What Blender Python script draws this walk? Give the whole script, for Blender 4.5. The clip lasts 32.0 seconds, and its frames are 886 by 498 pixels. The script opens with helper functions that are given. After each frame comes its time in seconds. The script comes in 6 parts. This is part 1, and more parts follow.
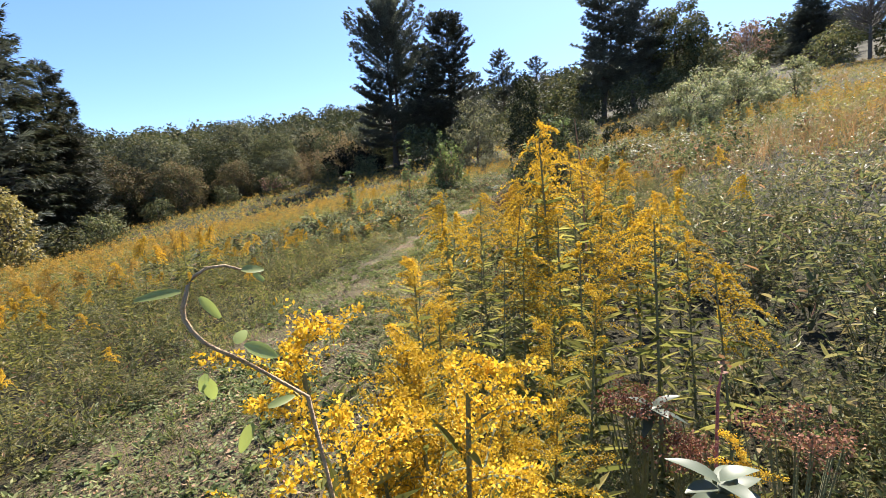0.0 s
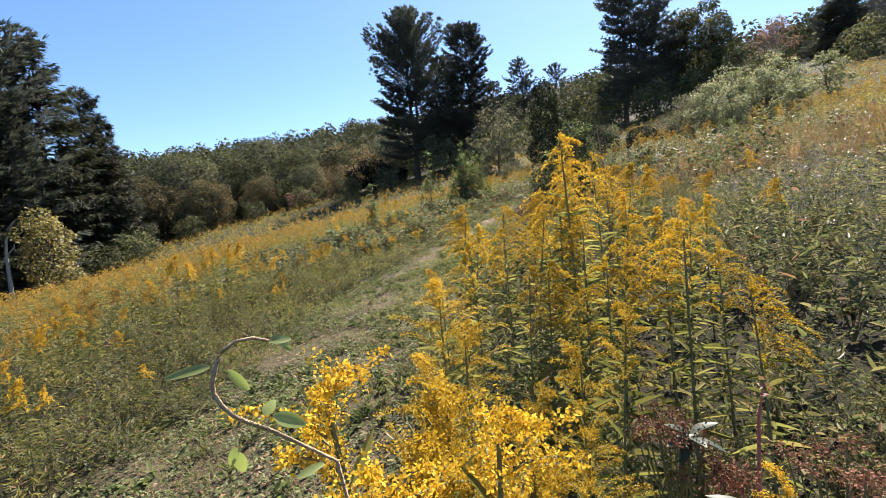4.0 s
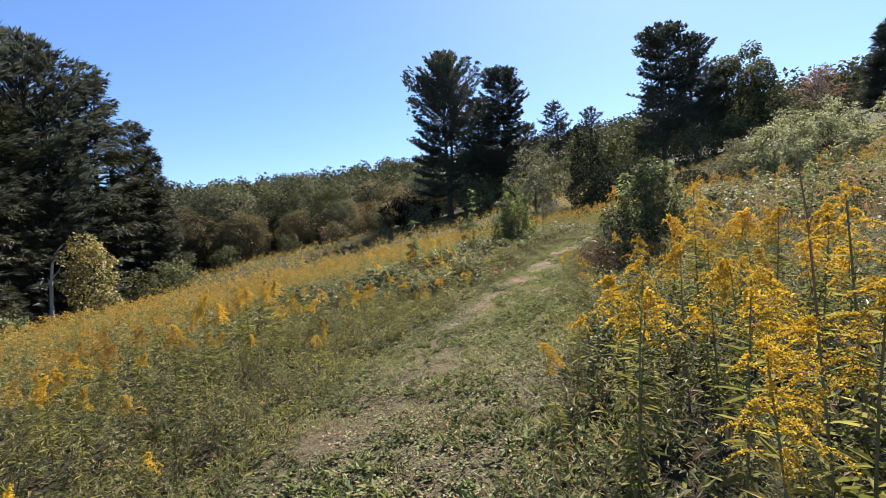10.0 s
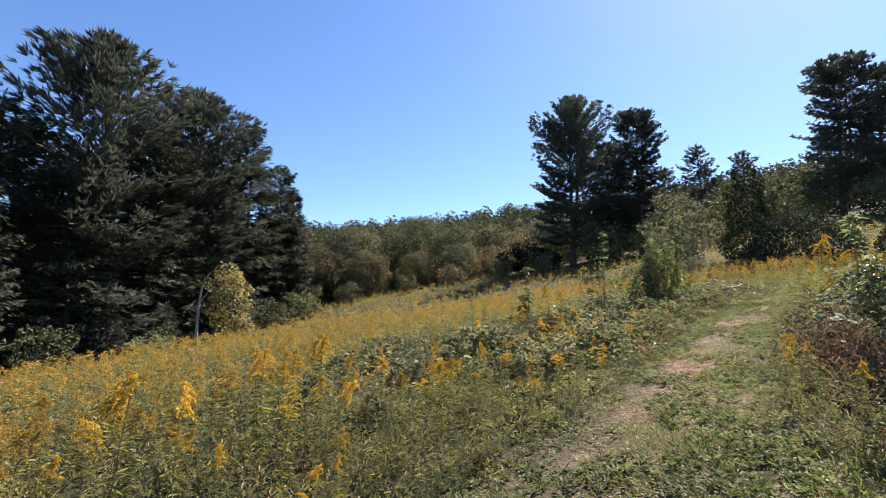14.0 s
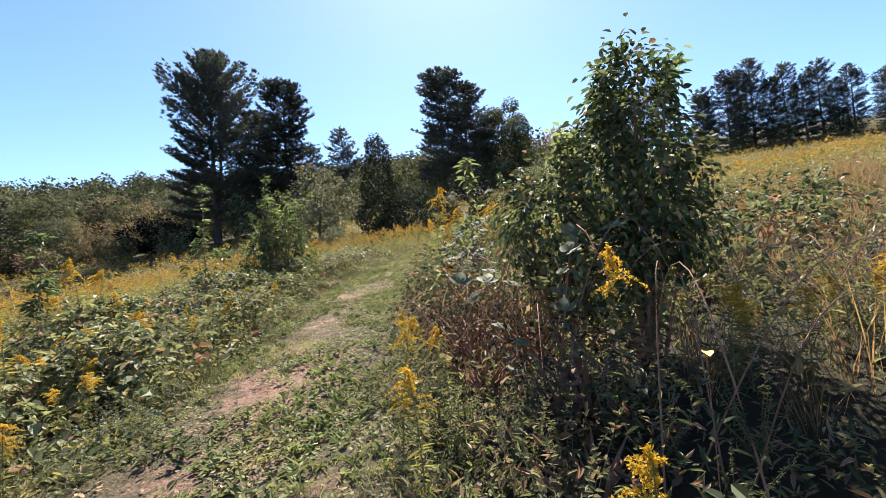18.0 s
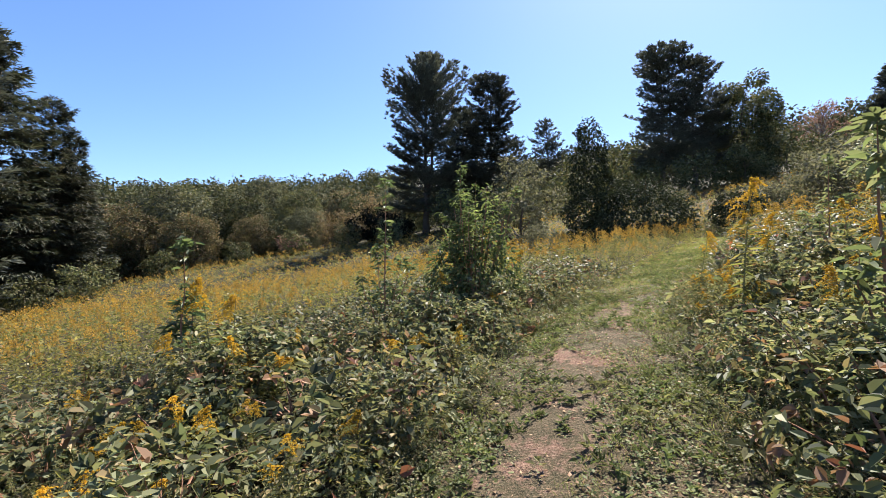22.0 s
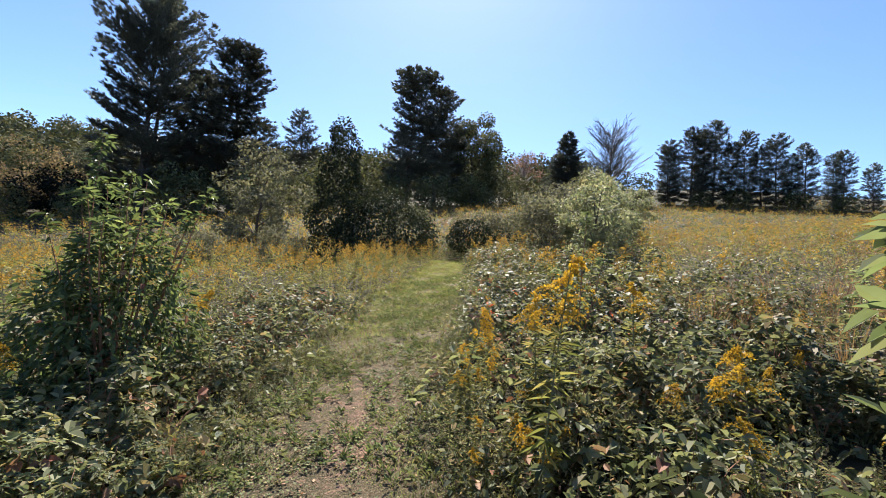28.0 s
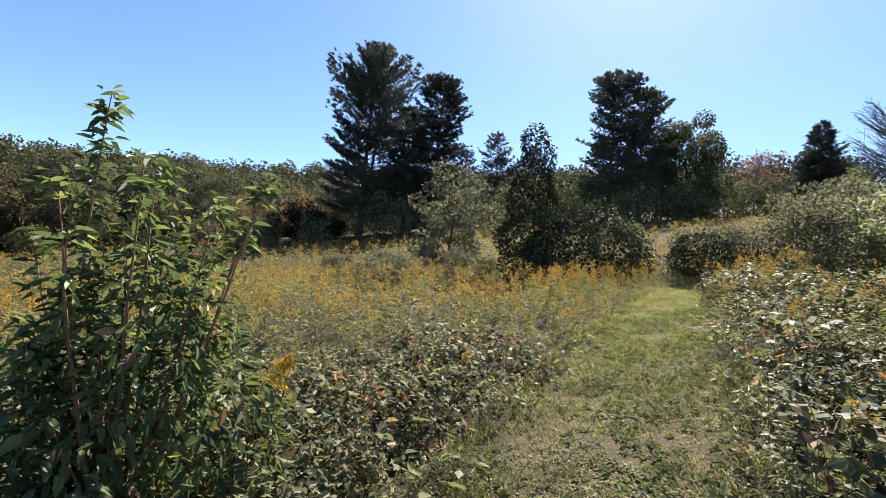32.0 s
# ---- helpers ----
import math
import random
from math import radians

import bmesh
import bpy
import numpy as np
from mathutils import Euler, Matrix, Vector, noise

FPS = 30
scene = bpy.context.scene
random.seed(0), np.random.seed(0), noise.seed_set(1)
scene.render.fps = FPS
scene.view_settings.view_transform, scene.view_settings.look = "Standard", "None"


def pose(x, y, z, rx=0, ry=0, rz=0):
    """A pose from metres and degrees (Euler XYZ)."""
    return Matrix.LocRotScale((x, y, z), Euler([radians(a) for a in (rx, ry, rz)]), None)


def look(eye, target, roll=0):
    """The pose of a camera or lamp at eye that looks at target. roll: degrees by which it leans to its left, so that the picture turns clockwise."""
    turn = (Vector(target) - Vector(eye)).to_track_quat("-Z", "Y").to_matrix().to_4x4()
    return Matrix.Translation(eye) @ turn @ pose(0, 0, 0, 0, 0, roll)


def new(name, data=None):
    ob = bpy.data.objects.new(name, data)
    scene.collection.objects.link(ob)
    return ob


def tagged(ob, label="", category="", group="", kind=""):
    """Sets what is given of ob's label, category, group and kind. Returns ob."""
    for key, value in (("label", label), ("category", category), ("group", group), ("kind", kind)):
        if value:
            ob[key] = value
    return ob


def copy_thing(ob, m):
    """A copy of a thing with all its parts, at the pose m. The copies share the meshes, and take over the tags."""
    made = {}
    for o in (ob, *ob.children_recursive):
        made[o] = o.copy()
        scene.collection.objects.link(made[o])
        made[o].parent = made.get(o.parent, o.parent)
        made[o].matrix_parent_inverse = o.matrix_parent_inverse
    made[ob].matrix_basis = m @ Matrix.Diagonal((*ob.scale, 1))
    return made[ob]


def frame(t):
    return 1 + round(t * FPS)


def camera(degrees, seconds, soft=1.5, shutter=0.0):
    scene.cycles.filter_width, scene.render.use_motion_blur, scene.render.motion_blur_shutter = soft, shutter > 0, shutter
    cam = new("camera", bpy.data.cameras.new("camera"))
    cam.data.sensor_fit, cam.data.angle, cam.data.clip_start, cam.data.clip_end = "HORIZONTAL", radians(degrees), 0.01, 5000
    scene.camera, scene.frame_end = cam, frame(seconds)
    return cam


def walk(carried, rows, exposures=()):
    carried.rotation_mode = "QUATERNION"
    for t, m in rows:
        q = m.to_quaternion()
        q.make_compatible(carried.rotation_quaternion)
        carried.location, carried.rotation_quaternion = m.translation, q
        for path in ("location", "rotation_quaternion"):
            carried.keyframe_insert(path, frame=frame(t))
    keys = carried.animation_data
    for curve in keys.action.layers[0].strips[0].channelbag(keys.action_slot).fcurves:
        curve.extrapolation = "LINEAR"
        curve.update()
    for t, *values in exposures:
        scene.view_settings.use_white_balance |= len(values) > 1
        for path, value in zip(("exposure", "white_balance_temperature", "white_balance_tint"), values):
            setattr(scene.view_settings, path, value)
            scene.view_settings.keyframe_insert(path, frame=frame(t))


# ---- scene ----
EXPO, SKY, SUNE = 1.53, 0.076, 5.0
STOPS = [(0.0, 0.25), (3.0, 0.15), (8.0, -0.05), (10.0, 0.0), (16.0, 0.0), (17.0, 0.05), (18.0, 0.22), (19.0, 0.15), (20.0, 0.05), (22.0, 0.05), (23.0, 0.3), (25.0, 0.3), (26.0, 0.35), (27.5, 0.12), (29.0, -0.06), (30.5, 0.0), (32.0, 0.06)]
FOV = 87.8
# seconds, eye (m), yaw to the left, pitch up, roll (degrees)
PATH = [
    (0.0, -0.008, 0.241, 1.050, 1.59, -5.93, -4.26), (0.5, -0.006, 0.251, 1.055, 2.68, -6.72, -4.66),
    (1.0, -0.005, 0.251, 1.055, 3.44, -7.48, -5.10), (1.5, -0.003, 0.245, 1.044, 3.74, -7.12, -5.89),
    (2.0, -0.003, 0.232, 1.050, 3.42, -6.21, -6.43), (2.5, -0.005, 0.234, 1.061, 3.24, -5.29, -6.11),
    (3.0, -0.005, 0.242, 1.071, 3.42, -4.89, -5.54), (3.5, -0.008, 0.247, 1.072, 3.92, -4.81, -5.38),
    (5.5, -0.003, 0.243, 1.064, 5.23, -2.04, -7.21), (6.0, 0.001, 0.218, 1.051, 4.23, -0.99, -7.82),
    (6.5, -0.009, 0.211, 1.036, 2.47, -0.32, -8.50), (7.0, -0.051, 0.219, 1.030, 1.14, -0.03, -9.28),
    (7.5, -0.105, 0.247, 1.049, 0.35, 0.14, -9.12), (8.0, -0.158, 0.332, 1.079, 0.01, -0.15, -8.32),
    (8.5, -0.235, 0.548, 1.122, 1.61, -0.75, -7.18), (9.0, -0.259, 0.764, 1.161, 3.21, -0.69, -5.72),
    (9.5, -0.329, 0.948, 1.167, 5.13, -0.28, -4.60), (10.0, -0.541, 1.105, 1.169, 7.45, 0.48, -3.79),
    (10.5, -0.684, 1.349, 1.173, 12.00, 1.70, -3.18), (11.0, -0.715, 1.655, 1.181, 16.04, 3.23, -2.03),
    (11.5, -0.801, 1.935, 1.192, 18.42, 3.83, -1.97), (12.0, -0.901, 2.224, 1.217, 21.48, 4.82, -1.66),
    (12.5, -0.920, 2.462, 1.251, 22.98, 5.13, -1.28), (13.0, -0.929, 2.736, 1.313, 23.04, 5.53, -0.40),
    (13.5, -0.983, 3.087, 1.348, 22.42, 6.18, 0.24), (15.5, -0.301, 5.362, 1.251, 15.99, 7.53, -0.39),
    (16.0, -0.219, 5.654, 1.293, 7.16, 6.65, -1.65), (16.5, -0.164, 5.912, 1.272, -4.94, 4.85, -3.36),
    (17.0, -0.055, 6.216, 1.226, -14.94, 3.24, -4.73), (17.5, 0.031, 6.566, 1.236, -18.56, 2.75, -4.57),
    (18.0, 0.004, 6.974, 1.281, -18.92, 2.43, -4.39), (18.5, -0.064, 7.398, 1.353, -16.31, 2.82, -3.96),
    (19.0, -0.123, 7.822, 1.456, -11.69, 3.15, -3.02), (19.5, -0.230, 8.208, 1.495, -6.70, 3.18, -2.36),
    (20.0, -0.244, 8.592, 1.572, -3.17, 4.12, -2.18), (20.5, -0.108, 8.917, 1.655, -1.83, 4.44, -1.29),
    (21.0, 0.004, 9.304, 1.696, -1.02, 3.96, -1.52), (21.5, 0.033, 9.655, 1.753, -0.11, 3.32, -1.53),
    (22.0, 0.092, 10.006, 1.842, 5.31, 2.60, -0.16), (22.5, -0.005, 10.271, 1.932, 11.28, 1.01, 1.35),
    (23.0, -0.096, 10.455, 2.028, 17.04, 0.97, 2.63), (23.5, -0.090, 10.619, 2.102, 19.09, 0.26, 2.30),
    (24.0, -0.034, 10.798, 2.203, 22.15, -0.57, 2.79), (24.5, -0.003, 10.973, 2.265, 24.79, -1.35, 4.61),
    (25.0, 0.052, 11.282, 2.336, 22.31, -2.09, 6.21), (25.5, 0.259, 11.492, 2.385, 13.73, -1.98, 6.49),
    (26.0, 0.570, 11.813, 2.425, 0.52, -0.54, 5.65), (26.5, 0.655, 12.006, 2.437, -11.98, 0.52, 4.74),
    (28.5, 0.852, 12.790, 2.566, -27.21, 3.47, 4.09), (29.0, 0.943, 13.061, 2.560, -28.95, 3.00, 3.60),
    (29.5, 1.083, 13.375, 2.523, -22.68, 2.03, 3.01), (30.0, 1.161, 13.741, 2.534, -12.80, 1.06, 3.48),
    (30.5, 1.218, 14.077, 2.598, -7.79, 2.11, 3.30), (31.0, 1.368, 14.469, 2.668, -4.42, 2.40, 4.21),
    (31.5, 1.455, 14.792, 2.716, -2.08, 2.73, 5.12), (32.0, 1.572, 15.266, 2.771, -1.41, 3.69, 5.41),
]


def aim(x, y, z, yaw, pitch, roll):
    a, b = radians(yaw), radians(pitch)
    ahead = Vector((-math.sin(a) * math.cos(b), math.cos(a) * math.cos(b), math.sin(b)))
    return look((x, y, z), Vector((x, y, z)) + ahead, roll)


cam = camera(FOV, 32.0, soft=0.8)
walk(cam, [(t, aim(*rest)) for t, *rest in PATH], exposures=[(t, EXPO + e) for t, e in STOPS])

# ---- light ----
SUN_AZ, SUN_EL = 23.0, 51.0      # clockwise from +y, above the horizon
world = bpy.data.worlds.new("sky")
scene.world = world
world.use_nodes = True
wn = world.node_tree.nodes
sky = wn.new("ShaderNodeTexSky")
sky.sky_type = "NISHITA"
sky.sun_disc = False
sky.sun_elevation, sky.sun_rotation = radians(SUN_EL), radians(SUN_AZ)
sky.altitude, sky.air_density, sky.dust_density, sky.ozone_density = 200, 1.0, 0.45, 4.0
clear = wn.new("ShaderNodeHueSaturation")
clear.inputs["Hue"].default_value, clear.inputs["Saturation"].default_value = 0.507, 1.13
world.node_tree.links.new(sky.outputs["Color"], clear.inputs["Color"])
world.node_tree.links.new(clear.outputs["Color"], wn["Background"].inputs["Color"])
wn["Background"].inputs["Strength"].default_value = SKY
sun = new("sun", bpy.data.lights.new("sun", "SUN"))
sun.data.energy, sun.data.angle, sun.data.color = SUNE, radians(0.53), (1.0, 0.93, 0.82)
d = Vector((math.sin(radians(SUN_AZ)) * math.cos(radians(SUN_EL)), math.cos(radians(SUN_AZ)) * math.cos(radians(SUN_EL)), math.sin(radians(SUN_EL))))
sun.matrix_world = look(d * 200, (0, 0, 0))

# ---- materials ----


def nodes_of(name):
    m = bpy.data.materials.new(name)
    m.use_nodes = True
    nt = m.node_tree
    return m, nt, nt.nodes["Principled BSDF"], nt.nodes["Material Output"]


def ramp(nt, fac, cols, mode="LINEAR"):
    r = nt.nodes.new("ShaderNodeValToRGB")
    r.color_ramp.interpolation = mode
    el = r.color_ramp.elements
    n = len(cols)
    for k in range(n - 2):
        el.new(0.5)
    for k, c in enumerate(cols):
        el[k].position = k / (n - 1) if mode == "LINEAR" else k / n
        el[k].color = (*c, 1)
    nt.links.new(fac, r.inputs["Fac"])
    return r.outputs["Color"]


def noise_tex(nt, scale, detail=4.0, rough=0.55, vec=None):
    t = nt.nodes.new("ShaderNodeTexNoise")
    t.inputs["Scale"].default_value, t.inputs["Detail"].default_value, t.inputs["Roughness"].default_value = scale, detail, rough
    if vec is None:
        vec = nt.nodes.new("ShaderNodeNewGeometry").outputs["Position"]
    nt.links.new(vec, t.inputs["Vector"])
    return t.outputs["Fac"]


def mixed(nt, fac, a, b, mode="MIX"):
    m = nt.nodes.new("ShaderNodeMix")
    m.data_type, m.blend_type = "RGBA", mode
    for sock, v in ((m.inputs[0], fac), (m.inputs[6], a), (m.inputs[7], b)):
        if isinstance(v, (int, float)):
            sock.default_value = v
        elif isinstance(v, tuple):
            sock.default_value = (*v, 1)
        else:
            nt.links.new(v, sock)
    return m.outputs[2]


def maths(nt, op, a, b=None, clamp=False):
    m = nt.nodes.new("ShaderNodeMath")
    m.operation, m.use_clamp = op, clamp
    for sock, v in zip(m.inputs, (a, b)):
        if v is None:
            continue
        if isinstance(v, (int, float)):
            sock.default_value = v
        else:
            nt.links.new(v, sock)
    return m.outputs[0]


def leaf_mat(name, cols, rough=0.5, glow=0.3, patch=0.5, spec=0.5, gain=1.5, sere=0.22, sat=0.95):
    """Leaves: a tone for each leaf, a drift over the stand, light let through."""
    m, nt, bsdf, out = nodes_of(name)
    geo = nt.nodes.new("ShaderNodeNewGeometry")
    tone = ramp(nt, geo.outputs["Random Per Island"], cols)
    drift = noise_tex(nt, patch, 3.0)
    drift = maths(nt, "MULTIPLY_ADD", drift, 0.9 if patch > 0.25 else 2.2)
    drift.node.inputs[2].default_value = 0.55 if patch > 0.25 else -0.1
    own = nt.nodes.new("ShaderNodeObjectInfo").outputs["Random"]
    own = maths(nt, "MULTIPLY_ADD", own, 0.5)
    own.node.inputs[2].default_value = 0.75
    drift = maths(nt, "MULTIPLY", drift, own)
    tuft = maths(nt, "MULTIPLY_ADD", noise_tex(nt, 3.4 if patch > 0.25 else 0.5, 2.0), 1.5)
    tuft.node.inputs[2].default_value = 0.25
    drift = maths(nt, "MULTIPLY", drift, tuft)
    fade = maths(nt, "MULTIPLY", maths(nt, "SUBTRACT", noise_tex(nt, 1.9 if patch > 0.25 else 0.1, 3.0), 0.5), 3.0, True)
    tone = mixed(nt, maths(nt, "MULTIPLY", fade, sere), tone, (0.25, 0.185, 0.085))
    val = nt.nodes.new("ShaderNodeHueSaturation")
    val.inputs["Saturation"].default_value = sat
    nt.links.new(tone, val.inputs["Color"])
    nt.links.new(drift, val.inputs["Value"])
    col = mixed(nt, 1.0, val.outputs["Color"], (1.22, 1.13, 1.27), "MULTIPLY")
    nt.links.new(col, bsdf.inputs["Base Color"])
    bsdf.inputs["Roughness"].default_value = rough
    bsdf.inputs["Specular IOR Level"].default_value = spec
    tr = nt.nodes.new("ShaderNodeBsdfTranslucent")
    lit = mixed(nt, 1.0, col, (gain, gain, gain * 0.75), "MULTIPLY")
    nt.links.new(lit, tr.inputs["Color"])
    mx = nt.nodes.new("ShaderNodeMixShader")
    mx.inputs[0].default_value = glow
    nt.links.new(bsdf.outputs[0], mx.inputs[1])
    nt.links.new(tr.outputs[0], mx.inputs[2])
    nt.links.new(mx.outputs[0], out.inputs["Surface"])
    return m


def bark_mat(name, cols, scale=8.0):
    m, nt, bsdf, out = nodes_of(name)
    n = noise_tex(nt, scale, 6.0, 0.65)
    nt.links.new(ramp(nt, n, cols), bsdf.inputs["Base Color"])
    bsdf.inputs["Roughness"].default_value = 0.85
    bp = nt.nodes.new("ShaderNodeBump")
    bp.inputs["Strength"].default_value, bp.inputs["Distance"].default_value = 0.6, 0.03
    nt.links.new(n, bp.inputs["Height"])
    nt.links.new(bp.outputs[0], bsdf.inputs["Normal"])
    return m


M_GOLD = leaf_mat("goldenrod_florets", [(0.26, 0.167, 0.012), (0.39, 0.255, 0.016), (0.465, 0.325, 0.026), (0.49, 0.36, 0.05), (0.31, 0.20, 0.016)], 0.8, 0.35, 1.5, 0.1, 1.2, 0.2, 1.0)
M_GOLD2 = leaf_mat("fading_florets", [(0.19, 0.12, 0.03), (0.36, 0.23, 0.024), (0.24, 0.16, 0.04), (0.42, 0.27, 0.022), (0.18, 0.115, 0.045)], 0.75, 0.35, 0.35, 0.1, 1.2, 0.35, 0.97)
M_GOLDMID = leaf_mat("plain_florets", [(0.29, 0.18, 0.017), (0.45, 0.29, 0.019), (0.32, 0.215, 0.03), (0.50, 0.345, 0.026), (0.23, 0.15, 0.027)], 0.75, 0.35, 0.6, 0.15, 1.2, 0.25, 1.0)
M_STEM = bark_mat("herb_stem", [(0.07, 0.09, 0.03), (0.14, 0.14, 0.06), (0.18, 0.12, 0.07)], 30)
M_GLEAF = leaf_mat("goldenrod_leaf", [(0.045, 0.056, 0.014), (0.088, 0.098, 0.024), (0.13, 0.132, 0.034), (0.175, 0.158, 0.045)], 0.6, 0.36, 0.7, 0.07, 2.0, 0.3)
M_WEED = leaf_mat("weed_leaf", [(0.030, 0.042, 0.016), (0.06, 0.08, 0.028), (0.10, 0.118, 0.042), (0.145, 0.145, 0.058), (0.17, 0.14, 0.065), (0.085, 0.102, 0.036)], 0.5, 0.28, 0.8, 0.2, 2.0, 0.2)
M_BRAM = leaf_mat("bramble_leaf", [(0.024, 0.036, 0.018), (0.053, 0.074, 0.033), (0.096, 0.116, 0.051), (0.15, 0.165, 0.075), (0.097, 0.115, 0.048), (0.21, 0.165, 0.07)], 0.55, 0.29, 0.6, 0.17, 2.0, 0.24)
M_DEAD = leaf_mat("dry_leaf", [(0.11, 0.065, 0.03), (0.20, 0.115, 0.055), (0.26, 0.175, 0.09), (0.16, 0.06, 0.03)], 0.7, 0.25, 0.8, 0.3)
M_OVERGROWN = leaf_mat("overgrown_leaf", [(0.024, 0.037, 0.015), (0.043, 0.061, 0.022), (0.076, 0.096, 0.034), (0.12, 0.13, 0.048)], 0.5, 0.24, 1.2, 0.22, 1.8, 0.08)
M_FALLEN = leaf_mat("turned_leaf", [(0.55, 0.35, 0.06), (0.62, 0.42, 0.09), (0.50, 0.20, 0.05)], 0.55, 0.3, 3.0, 0.3)
M_RED = leaf_mat("red_leaf", [(0.34, 0.04, 0.015), (0.40, 0.08, 0.02), (0.30, 0.06, 0.02)], 0.6, 0.35, 0.8, 0.2)
M_DRYBUSH = leaf_mat("withered_leaf", [(0.016, 0.013, 0.008), (0.03, 0.025, 0.014), (0.06, 0.042, 0.022), (0.12, 0.08, 0.036), (0.045, 0.05, 0.02)], 0.7, 0.1, 1.2, 0.15, 1.5, 0.1)
M_SEED = leaf_mat("seed_head", [(0.07, 0.032, 0.02), (0.13, 0.055, 0.032), (0.10, 0.042, 0.022), (0.19, 0.085, 0.045)], 0.8, 0.15, 1.0, 0.1)
M_CANE = bark_mat("cane", [(0.16, 0.07, 0.045), (0.24, 0.12, 0.07), (0.30, 0.20, 0.13)], 20)
M_GRASS = leaf_mat("grass_blade", [(0.052, 0.078, 0.016), (0.10, 0.142, 0.032), (0.145, 0.185, 0.048), (0.19, 0.19, 0.07), (0.115, 0.16, 0.036)], 0.65, 0.4, 1.1, 0.1, 1.7, 0.15)
M_CLOVER = leaf_mat("clover_leaf", [(0.036, 0.052, 0.017), (0.06, 0.084, 0.026), (0.09, 0.115, 0.036), (0.13, 0.14, 0.055)], 0.6, 0.3, 1.1, 0.15, 1.6, 0.3)
M_THATCH = leaf_mat("dry_grass", [(0.17, 0.125, 0.065), (0.23, 0.17, 0.09), (0.15, 0.10, 0.055), (0.28, 0.21, 0.12)], 0.8, 0.3, 0.9, 0.1)
M_ORANGE = leaf_mat("ripe_grass", [(0.19, 0.105, 0.042), (0.25, 0.145, 0.06), (0.20, 0.14, 0.06), (0.15, 0.085, 0.04)], 0.75, 0.35, 0.3, 0.1)
M_SHRUB = leaf_mat("shrub_leaf", [(0.035, 0.058, 0.020), (0.057, 0.091, 0.033), (0.093, 0.133, 0.045), (0.144, 0.177, 0.065)], 0.5, 0.34, 0.8, 0.45)
M_CHERRY = leaf_mat("cherry_leaf", [(0.028, 0.046, 0.016), (0.047, 0.073, 0.024), (0.076, 0.104, 0.032), (0.12, 0.15, 0.046)], 0.5, 0.34, 0.9, 0.25, 2.2, 0.08)
M_GRAPE = leaf_mat("grape_leaf", [(0.05, 0.068, 0.034), (0.08, 0.098, 0.05), (0.11, 0.12, 0.066)], 0.6, 0.25, 2.0, 0.12, 1.5, 0.1)
M_LIGHT = leaf_mat("pale_shrub_leaf", [(0.07, 0.10, 0.04), (0.11, 0.15, 0.055), (0.15, 0.185, 0.075), (0.18, 0.18, 0.09)], 0.55, 0.38, 0.8, 0.4)
M_WILLOW = leaf_mat("silver_leaf", [(0.062, 0.07, 0.04), (0.092, 0.098, 0.055), (0.13, 0.128, 0.074)], 0.8, 0.28, 0.3, 0.08, 1.5, 0.12)
M_PALE = leaf_mat("hill_shrub_leaf", [(0.085, 0.112, 0.055), (0.13, 0.16, 0.075), (0.18, 0.20, 0.097), (0.21, 0.195, 0.105)], 0.6, 0.38, 0.6, 0.2, 1.6, 0.12)
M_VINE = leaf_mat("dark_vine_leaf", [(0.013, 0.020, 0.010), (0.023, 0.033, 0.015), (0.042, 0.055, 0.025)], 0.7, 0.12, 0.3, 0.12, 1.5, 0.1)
M_TREE = leaf_mat("tree_leaf", [(0.037, 0.050, 0.022), (0.058, 0.073, 0.029), (0.088, 0.096, 0.037), (0.115, 0.108, 0.047)], 0.75, 0.2, 0.12, 0.1, 1.5, 0.1)
M_TREE_GREY = leaf_mat("grey_tree_leaf", [(0.048, 0.058, 0.032), (0.072, 0.084, 0.044), (0.10, 0.108, 0.056), (0.125, 0.12, 0.066)], 0.8, 0.2, 0.12, 0.08, 1.5, 0.1)
M_TREE_TURNING = leaf_mat("turning_tree_leaf", [(0.05, 0.058, 0.025), (0.08, 0.082, 0.033), (0.11, 0.09, 0.04), (0.13, 0.09, 0.048)], 0.8, 0.2, 0.12, 0.08, 1.5, 0.1)
M_TAN = leaf_mat("tan_bush_leaf", [(0.12, 0.095, 0.05), (0.17, 0.13, 0.065), (0.14, 0.12, 0.05), (0.19, 0.14, 0.08)], 0.8, 0.25, 0.2, 0.08)
# leaf colour taken down almost to black to stand for shade beneath trees
M_GLOOM = leaf_mat("shade_black_leaf", [(0.006, 0.009, 0.006), (0.009, 0.013, 0.008), (0.014, 0.018, 0.011)], 0.8, 0.05, 0.2, 0.05)
M_WOODS = leaf_mat("far_woods_leaf", [(0.038, 0.050, 0.024), (0.055, 0.068, 0.030), (0.075, 0.084, 0.036), (0.09, 0.086, 0.042)], 0.8, 0.12, 0.07, 0.08, 1.5, 0.12)
M_YELLOW = leaf_mat("yellow_bush_leaf", [(0.08, 0.085, 0.025), (0.15, 0.13, 0.035), (0.19, 0.155, 0.04), (0.06, 0.07, 0.025)], 0.6, 0.28, 0.3, 0.3)
M_RUSSET = leaf_mat("russet_leaf", [(0.14, 0.08, 0.06), (0.19, 0.12, 0.09), (0.12, 0.075, 0.055)], 0.7, 0.3, 0.3, 0.15)
# blue-green needles, their colour lightened further to stand for haze
M_PINE = leaf_mat("hazed_pine_needles", [(0.048, 0.062, 0.055), (0.075, 0.09, 0.072), (0.105, 0.12, 0.09)], 0.55, 0.16, 0.15, 0.3, 1.5, 0.06)
